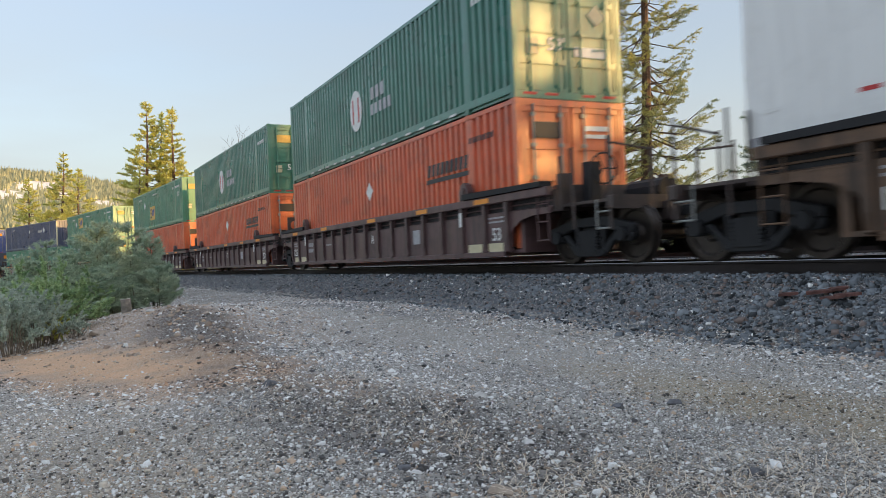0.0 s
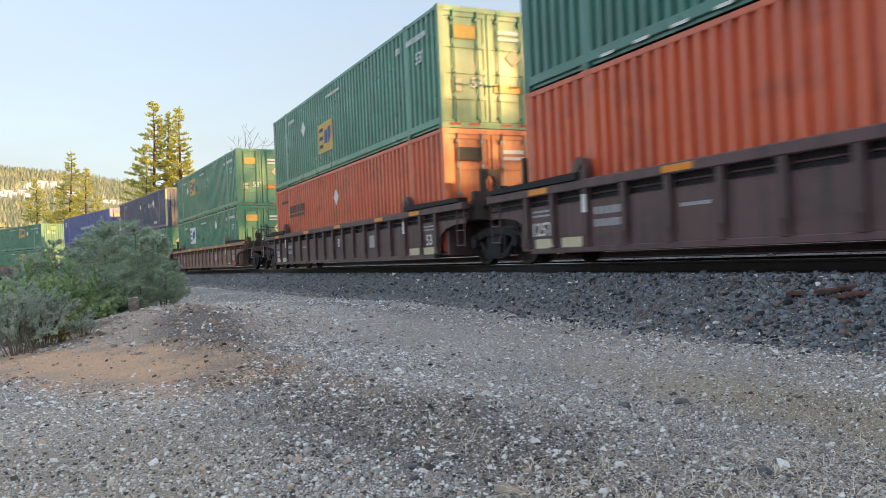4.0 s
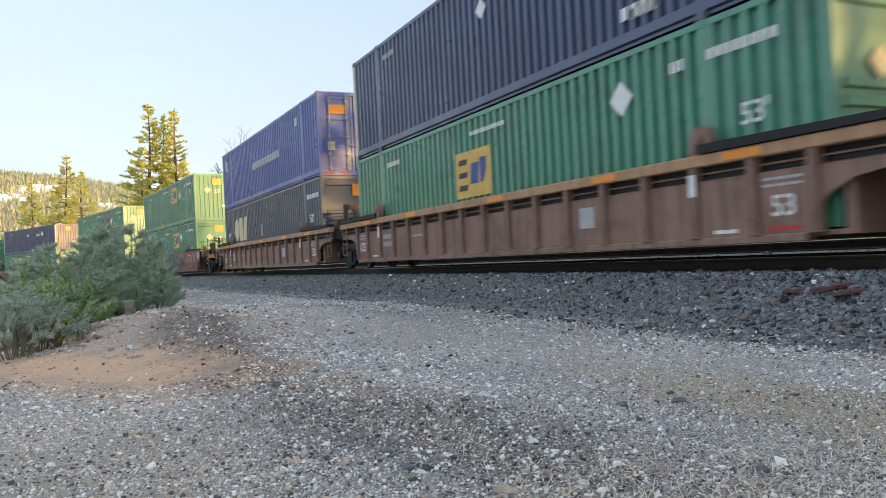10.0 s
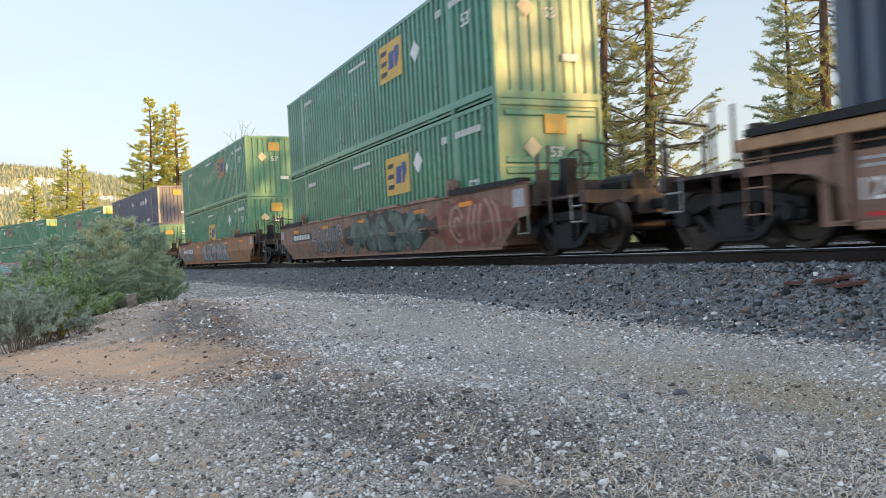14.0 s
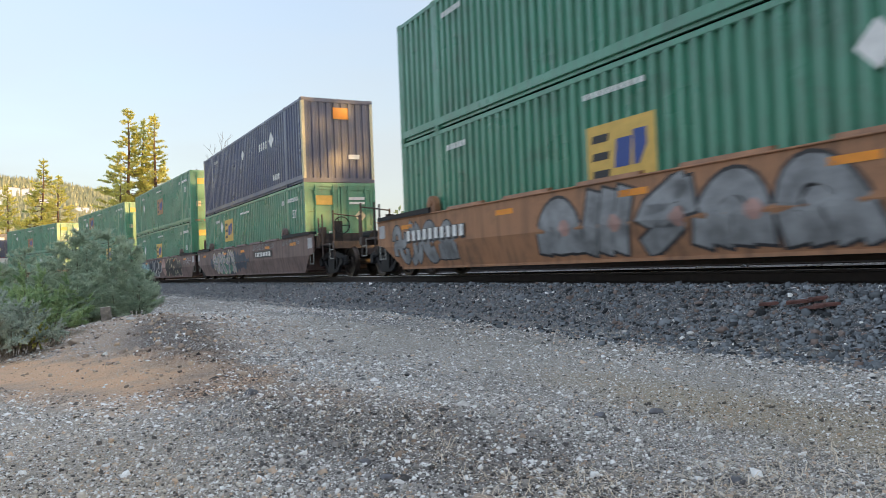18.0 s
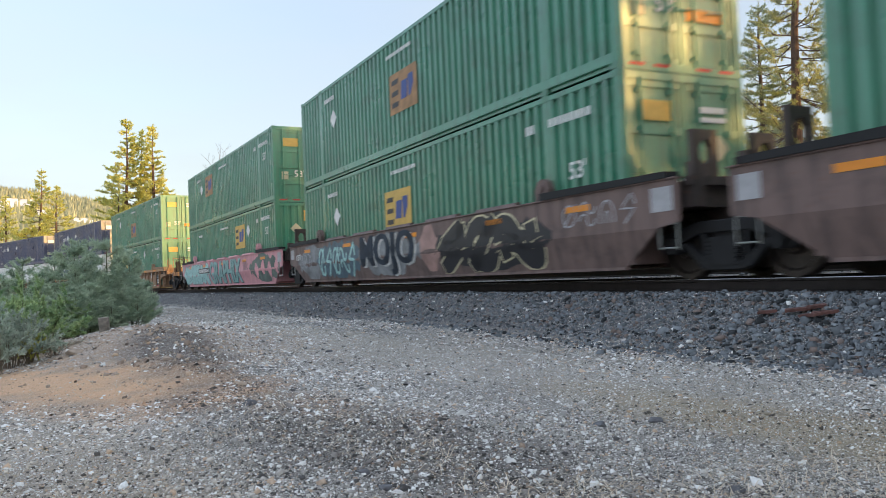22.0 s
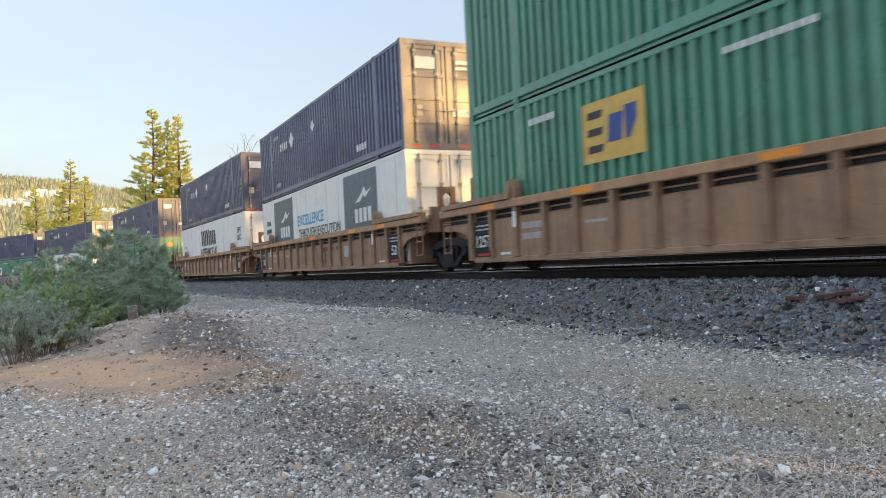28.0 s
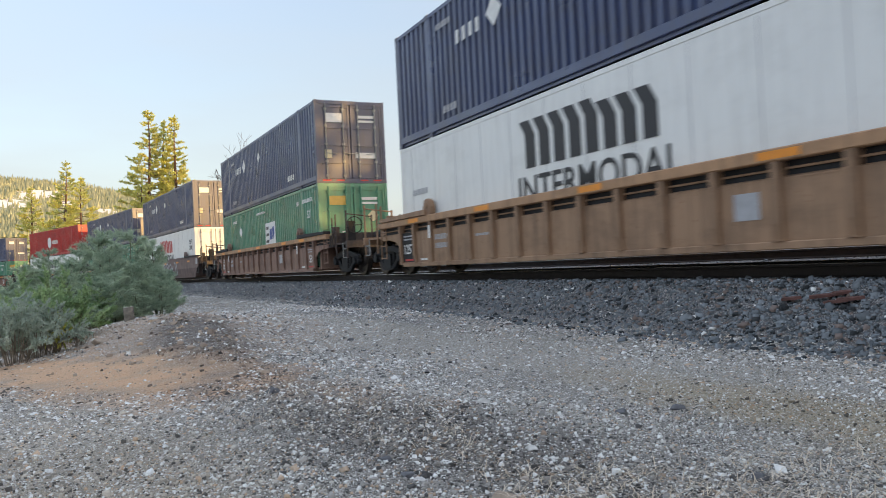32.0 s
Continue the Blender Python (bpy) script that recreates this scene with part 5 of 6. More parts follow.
def stroke_shape(segs, w, x0, z0, sx, sz, lift):
    """Thick painted strokes that follow the fold of the car's side."""
    s = Shape()
    chains = []
    for p, q in segs:
        if chains and abs(chains[-1][-1][0] - p[0]) + abs(chains[-1][-1][1] - p[1]) < 1e-6:
            chains[-1].append(q)
        else:
            chains.append([p, q])
    for ch in chains:
        line = []
        for i in range(len(ch) - 1):
            (ax, az), (bx, bz) = ch[i], ch[i + 1]
            k = max(1, int(math.hypot((bx - ax) * sx, (bz - az) * sz) / 0.1))
            line += [Vector((x0 + (ax + (bx - ax) * j / k) * sx, 0, z0 + (az + (bz - az) * j / k) * sz)) for j in range(k)]
        line.append(Vector((x0 + ch[-1][0] * sx, 0, z0 + ch[-1][1] * sz)))
        line[0] = line[0] + (line[0] - line[1]).normalized() * w * 0.4
        line[-1] = line[-1] + (line[-1] - line[-2]).normalized() * w * 0.4
        base, m = len(s.v), len(line)
        for i, c in enumerate(line):
            u = (line[min(i + 1, m - 1)] - line[max(i - 1, 0)]).normalized()
            nrm = Vector((-u.z, 0, u.x)) * w / 2
            for e in (-1, -0.34, 0.34, 1):
                q = c + nrm * e
                z = min(1.375, max(0.24, q.z))
                s.v.append((q.x, side_y(z) - lift, z))
        for i in range(m - 1):
            for j in range(3):
                a = base + 4 * i + j
                s.f.append((a, a + 4, a + 5, a + 1))
    return s


def arc(cx, cz, rx, rz, a0, a1, k=9):
    q = [(cx + rx * math.cos(radians(a0 + (a1 - a0) * i / k)), cz + rz * math.sin(radians(a0 + (a1 - a0) * i / k))) for i in range(k + 1)]
    return list(zip(q[:-1], q[1:]))


# plain rounded strokes: nested arches, crescents, slashed rings, waves, bolts, bars
GLYPHS = [
    arc(0.36, 0.1, 0.3, 0.8, 180, 0, 12) + arc(0.36, 0.1, 0.1, 0.4, 180, 0),
    arc(0.1, 0.5, 0.28, 0.46, -80, 80) + arc(0.38, 0.5, 0.26, 0.4, -75, 75),
    arc(0.35, 0.5, 0.28, 0.42, 0, 360, 14) + [((0.12, 0.1), (0.62, 0.92))],
    arc(0.2, 0.7, 0.16, 0.2, 180, 0) + arc(0.52, 0.7, 0.16, 0.2, 180, 360) + arc(0.2, 0.3, 0.16, 0.2, 180, 0) + arc(0.52, 0.3, 0.16, 0.2, 180, 360),
    [((0.55, 0.98), (0.12, 0.52)), ((0.12, 0.52), (0.6, 0.48)), ((0.6, 0.48), (0.2, 0.02)), ((0.6, 0.9), (0.64, 0.65))],
    [((0.05, 0.1), (0.22, 0.9)), ((0.28, 0.1), (0.45, 0.9)), ((0.5, 0.1), (0.68, 0.9))],
    arc(0.36, 0.5, 0.3, 0.44, 20, 300, 14) + arc(0.4, 0.44, 0.14, 0.22, 300, 40),
]


def graffiti(parent, x0, x1, n, fill, outline, seed, w=0.17, z0=0.32, z1=1.22, rim=1.6):
    """Abstract painted strokes along part of a car's side."""
    rng = np.random.RandomState(seed)
    step = (x1 - x0) / n
    for i in range(n):
        g = GLYPHS[rng.randint(len(GLYPHS))]
        lean, grow = rng.normal(0, 0.1), rng.uniform(0.9, 1.08)
        bent = lambda q: (q[0] + lean * (q[1] - 0.5), 0.5 + (q[1] - 0.5) * grow)
        jig = [(bent(a), bent(b)) for a, b in g]
        for k, (mt, ww) in enumerate(((outline, w * rim), (fill, w))):
            sh = stroke_shape(jig, ww, x0 + i * step, z0, step * 1.3, z1 - z0, 0.004 + 0.003 * k)
            part("graffiti", sh.mesh("graffiti", mt), parent)


def paint_patch(parent, x0, x1, z0, z1, material, seed, lift=0.002):
    """A sprayed patch of colour with an uneven outline on the car's side."""
    rng = np.random.RandomState(seed)
    s = Shape()
    k = max(4, int((x1 - x0) / 0.18))
    zs = np.linspace(0, 1, 9)
    for i in range(k + 1):
        x = x0 + (x1 - x0) * i / k
        e = min(1.0, 2.2 * min(i, k - i) / k + 0.45 * rng.rand())
        lo, hi = (z0 + z1) / 2 - (z1 - z0) / 2 * e, (z0 + z1) / 2 + (z1 - z0) / 2 * min(1, e * rng.uniform(0.8, 1.1))
        for q in zs:
            z = lo + (hi - lo) * q
            s.v.append((x, side_y(z) - lift, z))
    m = len(zs)
    for i in range(k):
        for j in range(m - 1):
            a = i * m + j
            s.f.append((a, a + m, a + m + 1, a + 1))
    part("paint_patch", s.mesh("paint_patch", material), parent)


def block_word(parent, text, x0, x1, fill, shade):
    """A painted word in heavy block letters with a drop shade, following the fold of the car's side."""
    for mt, dx, dz, lift in ((shade, 0.22, -0.04, 0.004), (shade, 0.14, -0.04, 0.005), (fill, 0.0, 0.0, 0.008), (fill, 0.06, 0.0, 0.009), (fill, 0.12, 0.0, 0.01)):
        bm = bmesh.new()
        bm.from_mesh(lettering(text, 1.0, mt))
        lo, hi = [min(v.co[i] for v in bm.verts) for i in range(3)], [max(v.co[i] for v in bm.verts) for i in range(3)]
        for v in bm.verts:
            u, w = (v.co.x - lo[0]) / (hi[0] - lo[0]), (v.co.z - lo[2]) / (hi[2] - lo[2])
            v.co = (x0 + u * (x1 - x0) + dx, v.co.y, min(1.375, max(0.23, 0.28 + w * 1.06 + dz)))
        bmesh.ops.bisect_plane(bm, geom=bm.verts[:] + bm.edges[:] + bm.faces[:], plane_co=(0, 0, 0.74), plane_no=(0, 0, 1))
        for v in bm.verts:
            v.co.y = side_y(v.co.z) - lift
        me = bpy.data.meshes.new("graffiti")
        bm.to_mesh(me)
        bm.free()
        me.materials.append(mt)
        part("graffiti", me, parent)


def patch_on(parent, key, x, z, w, h, material, y):
    part("marking", flat_box(key, w, h, material), parent, pose(x, y, z))


def well_car(style, mt, first, last, seed, tone="", letter="", board=-4.2):
    """An intermodal well car, centred on x = 0, rail level z = 0."""
    rng = np.random.RandomState(seed)
    how = {"ribbed": "well car with ribbed sides", "flush": "well car with smooth slab sides"}[style]
    car = thing("well_car", f"{tone} {how}", "rail car", "cars of the train")
    for k, m in enumerate((None, TURN)):
        if style == "ribbed":
            part("side_sheet", cached("side_sheet", mt, ribbed_side), car, m)
            part("top_chord", cached("top_chord", CHORD if mt in (RUST, TAN) else mt, chord), car, m)
            # black strip paints the shade under the chord's overhang
            part("recess_shade", cached("recess_shade", BLACKSTEEL, recess_shade), car, m)
            part("air_pipe", cached("air_pipe", mt, air_pipe), car, m)
            part("bottom_sill", cached("bottom_sill", mt, sill), car, m)
            for i in range(17):
                x = -8.0 + i * 1.0
                part("rib", cached("rib", mt, rib), car, (m or Matrix()) @ pose(x, 0, 0) if abs(x) < 7.9 else (m or Matrix()) @ pose(x * 0.985, 0, 0))
        else:
            part("side_sheet", cached("flush_side", mt, flush_side), car, m)
            part("top_chord", cached("flush_lip", mt, flush_lip), car, m)
            for x in (-4.6, -2.3, 0.0, 2.3, 4.6):
                part("ledge", cached("ledge", mt, flush_ledge), car, (m or Matrix()) @ pose(x, 0, 0))
        for e in (-1, 1):
            mm = (m or Matrix()) @ (Matrix.Diagonal((e, 1, 1, 1)))
            part("guide_plate", cached("guide_plate", BLACKSTEEL if mt is not TAN else mt, guide_deck), car, mm)
            part("lug", cached("lug", mt, lug), car, (m or Matrix()) @ pose(6.15 * e, 0, 0))
    part("floor", cached("well_floor", mt, well_floor), car)
    # end parts take the shade-darkened paint, except on tan cars
    dark = mt if mt is TAN else SHADED_END
    for e, open_end in ((1, first), (-1, last)):
        m = None if e > 0 else TURN
        part("end_structure", cached("end_structure", dark, end_box), car, m)
        part("ladder", cached("ladder", ROD if style == "flush" else mt, steps), car, Matrix.Diagonal((e, 1, 1, 1)))
        if open_end:
            part("platform", cached("platform", dark, platform), car, m)
            part("coupler", cached("coupler", BLACKSTEEL, coupler), car, m)
            flip = Matrix.Diagonal((e, 1, 1, 1))
            for i, q in enumerate(POSTS):
                part("stanchion", cached(f"stanchion {i}", dark, stanchion(*q)), car, flip)
            for q in (-1, 1):
                part("grab_rail", cached(f"grab_rail {q}", dark, grab_rail(q)), car, flip)
            part("end_step", cached("end_step", ROD, end_step), car, flip)
            if e > 0 or style == "flush":
                part("brake_gear", cached("brake_gear", BLACKSTEEL, brake_gear), car, m)
            truck(car, e * JOINT)
        else:
            for y in (-0.62, 0.62):
                part("lug_plate", cached("lug_plate", dark, lug_plate), car, pose(9.0 * e, y, 0, 0, 0, 90))
            if e < 0:
                truck(car, e * JOINT)
    ys = -1.532 if style == "ribbed" else -1.503
    for x in (-7.2, -3.4, 0.4, 4.2, 7.0):
        zz = 1.32 if style == "ribbed" else 1.18
        patch_on(car, "amber_mark", x + rng.uniform(-0.4, 0.4), zz, 0.62, 0.1, AMBER, ys)
    if style == "ribbed":
        for e in (-1, 1):
            panel = BLACKSTEEL if mt is TAN else mt
            part("data_panel", flat_box("data_panel", 0.82, 0.74, panel), car, pose(7.42 * e, -1.452, 0.68))
            part("lettering", lettering("125T" if e < 0 else "53", 0.34 if e < 0 else 0.36, WHITEMARK), car, pose(7.42 * e, -1.46, 0.62))
            for z in (0.88, 0.96):
                bars(car, GREYMARK, 7.42 * e, z, 3, 0.6, 0.035, 0.1, -1.458)
            if mt is PLUM:
                patch_on(car, "cream_plate", 7.35 * e, 0.36, 0.62, 0.2, CREAM, -1.453)
                patch_on(car, "cream_plate", 6.5 * e, 0.36, 0.6, 0.2, CREAM, -1.453)
            else:
                patch_on(car, "stripe", 7.42 * e, 0.36, 0.5, 0.05, REDMARK, -1.456)
                bars(car, WHITEMARK, 6.5 * e, 0.36, 2, 0.4, 0.05, 0.1, -1.453)
            patch_on(car, "white_tag", 6.0 * e, 1.0, 0.12, 0.3, WHITEMARK, -1.524)
        bars(car, GREYMARK, -5.45, 0.86, 5, 0.75, 0.12, 0.3, -1.453)
        bars(car, GREYMARK, -5.45, 0.66, 6, 0.75, 0.12, 0.3, -1.453)
        patch_on(car, "notice", 3.5, 0.74, 0.4, 0.34, GREYMARK, -1.453)
        bars(car, GREYMARK, -3.5, 0.8, 4, 0.6, 0.05, 0.2, -1.453)
        if letter:
            part("lettering", lettering(letter, 0.34, WHITEMARK), car, pose(0.5, -1.455, 0.8))
    else:
        if board is None:
            words(car, "125T", 0.26, WHITEMARK, -8.35, 1.0, -1.506)
        elif mt is CARORANGE:
            bars(car, INK, board + 0.03, 0.93, 10, 3.0, 0.3, 0.3, -1.514)
            bars(car, WHITEMARK, board, 0.95, 10, 2.95, 0.24, 0.42, -1.518)
        else:
            patch_on(car, "number_board", board, 0.95, 2.5, 0.26, INK, -1.512)
            bars(car, WHITEMARK, board, 0.95, 10, 2.2, 0.17, 0.4, -1.518)
        patch_on(car, "notice", END - 0.3, 1.13, 0.42, 0.34, GREYMARK, ys)
        patch_on(car, "notice", -END + 0.3, 1.13, 0.36, 0.32, GREYMARK, ys)
    return car

# ---- the train ----
# centre at the start, car style, paint, front coupler, rear coupler, tone, letter, load: (upper, end), (lower, end)
W_PANEL = WHITEMARK
CARS = [
    (-20.91, "ribbed", PLUM, True, False, "dark plum brown", "A", ("hub", "doors"), ("orange", "doors", dict(at=(5.0, 1.8), dia=(0.0, 1.85)))),
    (-40.64, "ribbed", PLUM, False, False, "dark plum brown", "C", ("hub", "doors"), ("orange", "doors", dict(at=(5.0, 1.8), dia=(0.05, 2.0)))),
    (-60.50, "ribbed", PLUM, False, True, "dark plum brown", "B", ("green", "doors", dict(at=(-0.95, 1.2), dia=(-3.6, 1.9))), ("orange", "doors", dict(at=(-4.95, 1.85), dia=(-0.05, 2.0), flip=-1))),
    (-84.06, "ribbed", RUST, True, False, "rusty brown", "", ("green", "doors", dict(at=(-2.8, 2.0), dia=(-4.4, 1.9))), ("green", "doors", dict(mark=W_PANEL, at=(-3.25, 1.9), dia=(3.1, 2.2)))),
    (-104.04, "ribbed", RUST, False, False, "rusty brown", "", ("umax", "ribbed", dict(flip=-1)), ("green", "slatted", dict(at=(-0.7, 1.65), dia=(4.34, 2.2), fifty=1.5))),
    (-123.92, "ribbed", RUST, False, True, "rusty brown", "", ("blue", "doors"), ("csx", "slatted")),
    (-147.76, "flush", RUST, True, True, "rusty brown graffiti-covered", "", ("green", "ribbed", dict(at=(2.6, 2.05), dia=(4.2, 1.9))), ("green", "slatted", dict(at=(2.7, 1.92), dia=(4.04, 2.1), fifty=1.2))),
    (-171.42, "flush", CARORANGE, True, True, "faded orange graffiti-covered", "", ("green", "ribbed", dict(mark=FADED, at=(2.9, 1.95), dia=(4.3, 1.82))), ("green", "ribbed", dict(at=(0.1, 1.5), dia=(4.28, 2.03)))),
    (-195.66, "flush", GREYBROWN, True, False, "grey brown graffiti-covered", "", ("umax", "ribbed", dict(flip=-1)), ("green", "doors", dict(at=(-2.95, 1.92), dia=(-4.35, 2.15)))),
    (-215.27, "flush", GREYBROWN, False, False, "grey brown graffiti-covered", "", ("green", "doors", dict(mark=FADED, at=(0.2, 1.5), dia=(-4.9, 1.8))), ("green", "doors", dict(at=(-0.4, 1.55), dia=(-4.9, 1.77), fifty=1.5))),
    (-235.08, "flush", ROSECAR, False, True, "pink and blue graffiti-covered", "", ("green", "doors", dict(mark=FADED, at=(-2.9, 1.95), dia=(-4.6, 1.9))), ("green", "ribbed", dict(at=(2.85, 1.92), dia=(4.19, 2.1)))),
    (-258.88, "ribbed", TAN, True, False, "faded tan brown", "", ("green", "doors", dict(mark=FADED, at=(0.0, 1.2), dia=(-4.5, 1.9))), ("green", "doors", dict(at=(-3.15, 1.92), dia=(3.2, 2.17)))),
    (-278.73, "ribbed", TAN, False, False, "faded tan brown", "", ("umax", "doors"), ("white", "doors", dict(mark="panels"))),
    (-298.66, "ribbed", TAN, False, True, "faded tan brown", "", ("umax", "doors"), ("white", "doors")),
    (-322.24, "ribbed", RUST, True, True, "dark rusty brown", "", ("umax", "doors"), ("green", "doors", dict(mark=W_PANEL, at=(1.5, 1.5), dia=(-4.0, 1.9)))),
    (-345.99, "flush", GREYBROWN, True, False, "grey brown", "", ("umax", "doors"), ("white", "doors", dict(mark="red"))),
    (-365.9, "flush", GREYBROWN, False, False, "grey brown", "", ("umax", "doors"), ("green", "doors", dict(mark=W_PANEL))),
    (-385.5, "flush", GREYBROWN, False, True, "grey brown", "", ("red", "doors"), ("white", "doors")),
    (-409.2, "ribbed", RUST, True, True, "rusty brown", "", ("umax", "doors"), ("green", "doors")),
]
BOARDS = {6: -6.2, 7: -6.0, 8: 3.45, 9: None, 10: -3.65}
LOWER_Z = 0.335
TRAIN = []
for i, (s0, style, mt, first, last, tone, letter, up, low) in enumerate(CARS):
    car = well_car(style, mt, first, last, 40 + i, tone, letter, BOARDS.get(i, -4.2))
    lower = container(low[0], low[1], False, "", **(low[2] if len(low) > 2 else {}))
    upper = container(up[0], up[1], True, "beige posts" if (up[0], up[1]) == ("umax", "ribbed") else "", **(up[2] if len(up) > 2 else {}))
    TRAIN += [(car, s0, 0.0), (lower, s0, LOWER_Z), (upper, s0, LOWER_Z + CH + 0.015)]
    if i == 6:
        paint_patch(car, 4.6, 9.0, 0.26, 1.37, REDDISH, 62, 0.0015)
        paint_patch(car, -1.4, 5.4, 0.24, 1.38, INK, 61)
        graffiti(car, -5.0, -1.5, 5, SMEAR, INK, 63, 0.09, rim=1.9)
        graffiti(car, -0.9, 4.6, 5, MOSS, TEAL, 64, 0.26, rim=1.25)
        graffiti(car, 6.0, 8.4, 3, DUSTY, REDDISH, 65, 0.08)
    elif i == 7:
        graffiti(car, -8.3, -5.0, 4, SMEAR, INK, 71, 0.2, rim=1.3)
        graffiti(car, -1.9, 4.3, 5, SMEAR, INK, 72, 0.33, 0.36, 1.22, 1.32)
        for k in range(4):
            paint_patch(car, -1.3 + 1.3 * k, -1.0 + 1.3 * k, 0.62, 0.9, DUSTY, 74 + k, 0.012)
    elif i == 8:
        paint_patch(car, -6.2, 1.2, 0.24, 1.3, NIGHT, 81)
        paint_patch(car, -5.3, -1.2, 0.26, 0.74, GREENPATCH, 84, 0.003)
        graffiti(car, -5.5, -1.2, 5, MAUVE, CREAM, 82, 0.17, rim=1.5)
        graffiti(car, -5.4, -1.1, 5, GREENPATCH, NIGHT, 86, 0.06, 0.42, 1.1)
        graffiti(car, 1.9, 5.0, 7, SMEAR, GREYBROWN, 83, 0.035, 1.12, 1.35)
        graffiti(car, 6.0, 8.0, 5, SMEAR, GREYBROWN, 85, 0.03, 1.15, 1.32)
    elif i == 9:
        paint_patch(car, -8.4, -5.4, 0.26, 1.37, SMEAR, 90, 0.0015)
        paint_patch(car, -6.4, -2.3, 0.26, 1.38, BLUEPATCH, 91)
        graffiti(car, -6.2, -2.9, 5, PALEBLUE, BLUEPATCH, 92, 0.09)
        paint_patch(car, -2.7, 1.2, 0.26, 1.37, SMEAR, 94, 0.003)
        block_word(car, "MOJO", -2.6, 0.8, NIGHT, WHITEMARK)
        paint_patch(car, 1.1, 2.2, 0.3, 1.35, DUSTY, 93, 0.002)
        paint_patch(car, 2.0, 6.4, 0.26, 1.37, INK, 95, 0.003)
        graffiti(car, 2.1, 6.0, 3, INK, CREAM, 96, 0.36, rim=1.22)
        graffiti(car, 6.7, 8.6, 4, GREYMARK, GREYBROWN, 97, 0.03, 0.85, 1.3)
        graffiti(car, -8.2, -6.9, 3, GREYMARK, SMEAR, 98, 0.03, 0.6, 1.1)
    elif i == 10:
        paint_patch(car, 4.9, 9.1, 0.25, 1.385, MOSS, 104)
        paint_patch(car, -8.9, -2.6, 0.3, 1.34, PALEBLUE, 108, 0.002)
        graffiti(car, -8.6, -2.5, 6, PALEBLUE, DEEPTEAL, 102, 0.24, 0.3, 1.27, 1.3)
        block_word(car, "GRAPHIX", -2.5, 3.4, PALEBLUE, DEEPTEAL)
        graffiti(car, 3.9, 4.7, 3, SMEAR, ROSE, 103, 0.025, 0.75, 1.2)
        for k in range(4):
            paint_patch(car, 5.7 + k * 0.9, 6.2 + k * 0.9, 0.4 + 0.15 * (k % 2), 1.1, ROSE, 105 + k, 0.0035)
    elif i == 12:
        for x, w in ((1.35, 0.5), (1.35, 0.16), (2.0, 0.5), (2.0, 0.16), (2.7, 0.4)):
            patch_on(car, "faded_mark", x, 0.88 if w > 0.3 else 0.62, w, 0.14 if w > 0.3 else 0.5, REDFADE, -1.453)
    elif style == "flush":
        graffiti(car, -3.0, 4.0, 6, GREYMARK, INK, 120 + i, 0.12)

# white trailer and its car that lead the train; the car's paint is darkened for shade
lead = well_car("ribbed", SHADERUST, True, True, 39, "dark rusty brown", "")
trailer = thing("semi_trailer", "tall white smooth-sided trailer with red reflectors riding on the train", "trailer")
part("side_wall", cached("trailer_side", WHITE, lambda: Shape().box(-CL / 2, CL / 2, -1.3, -1.27, 0.12, 2.75)), trailer)
part("side_wall", cached("trailer_side", WHITE, lambda: Shape()), trailer, TURN)
part("roof", cached("trailer_roof", WHITE, lambda: Shape().box(-CL / 2, CL / 2, -1.3, 1.3, 2.75, 2.8)), trailer)
part("rear_wall", cached("trailer_end", WHITE, lambda: Shape().box(-CL / 2, -CL / 2 + 0.04, -1.26, 1.26, 0.12, 2.75)), trailer)
part("rear_wall", cached("trailer_end", WHITE, lambda: Shape()), trailer, TURN)
part("bottom_rail", cached("trailer_rail", GREYMARK, lambda: Shape().box(-CL / 2, CL / 2, -1.31, -1.2, 0.0, 0.12)), trailer)
part("bottom_rail", cached("trailer_rail", GREYMARK, lambda: Shape()), trailer, TURN)
part("floor", cached("trailer_floor", BLACKSTEEL, lambda: Shape().box(-CL / 2, CL / 2, -1.2, 1.2, 0.04, 0.12)), trailer)
for i in range(10):
    part("reflector", flat_box("reflector", 0.25, 0.05, REDMARK if i % 2 else WHITEMARK), trailer, pose(-CL / 2 + 0.4 + i * 1.3, -1.302, 0.42))
part("support", cached("trailer_support", BLACKSTEEL, lambda: Shape().box(-6.6, -5.9, -0.9, 0.9, -1.1, 0.05).box(5.4, 5.7, -0.8, 0.8, -1.1, 0.05)), trailer)
TRAIN += [(lead, 2.4, 0.0), (trailer, 0.86, 1.42)]
# unseen cars added ahead, so that the train's shadow on the ground stays unbroken
for i in (1, 2, 3):
    TRAIN += [(well_car("ribbed", RUST, True, True, 140 + i, "rusty brown", ""), 2.4 + 23.7 * i, 0.0), (container("green", "doors", False), 2.4 + 23.7 * i, LOWER_Z), (container("umax", "doors", True), 2.4 + 23.7 * i, LOWER_Z + CH + 0.015)]

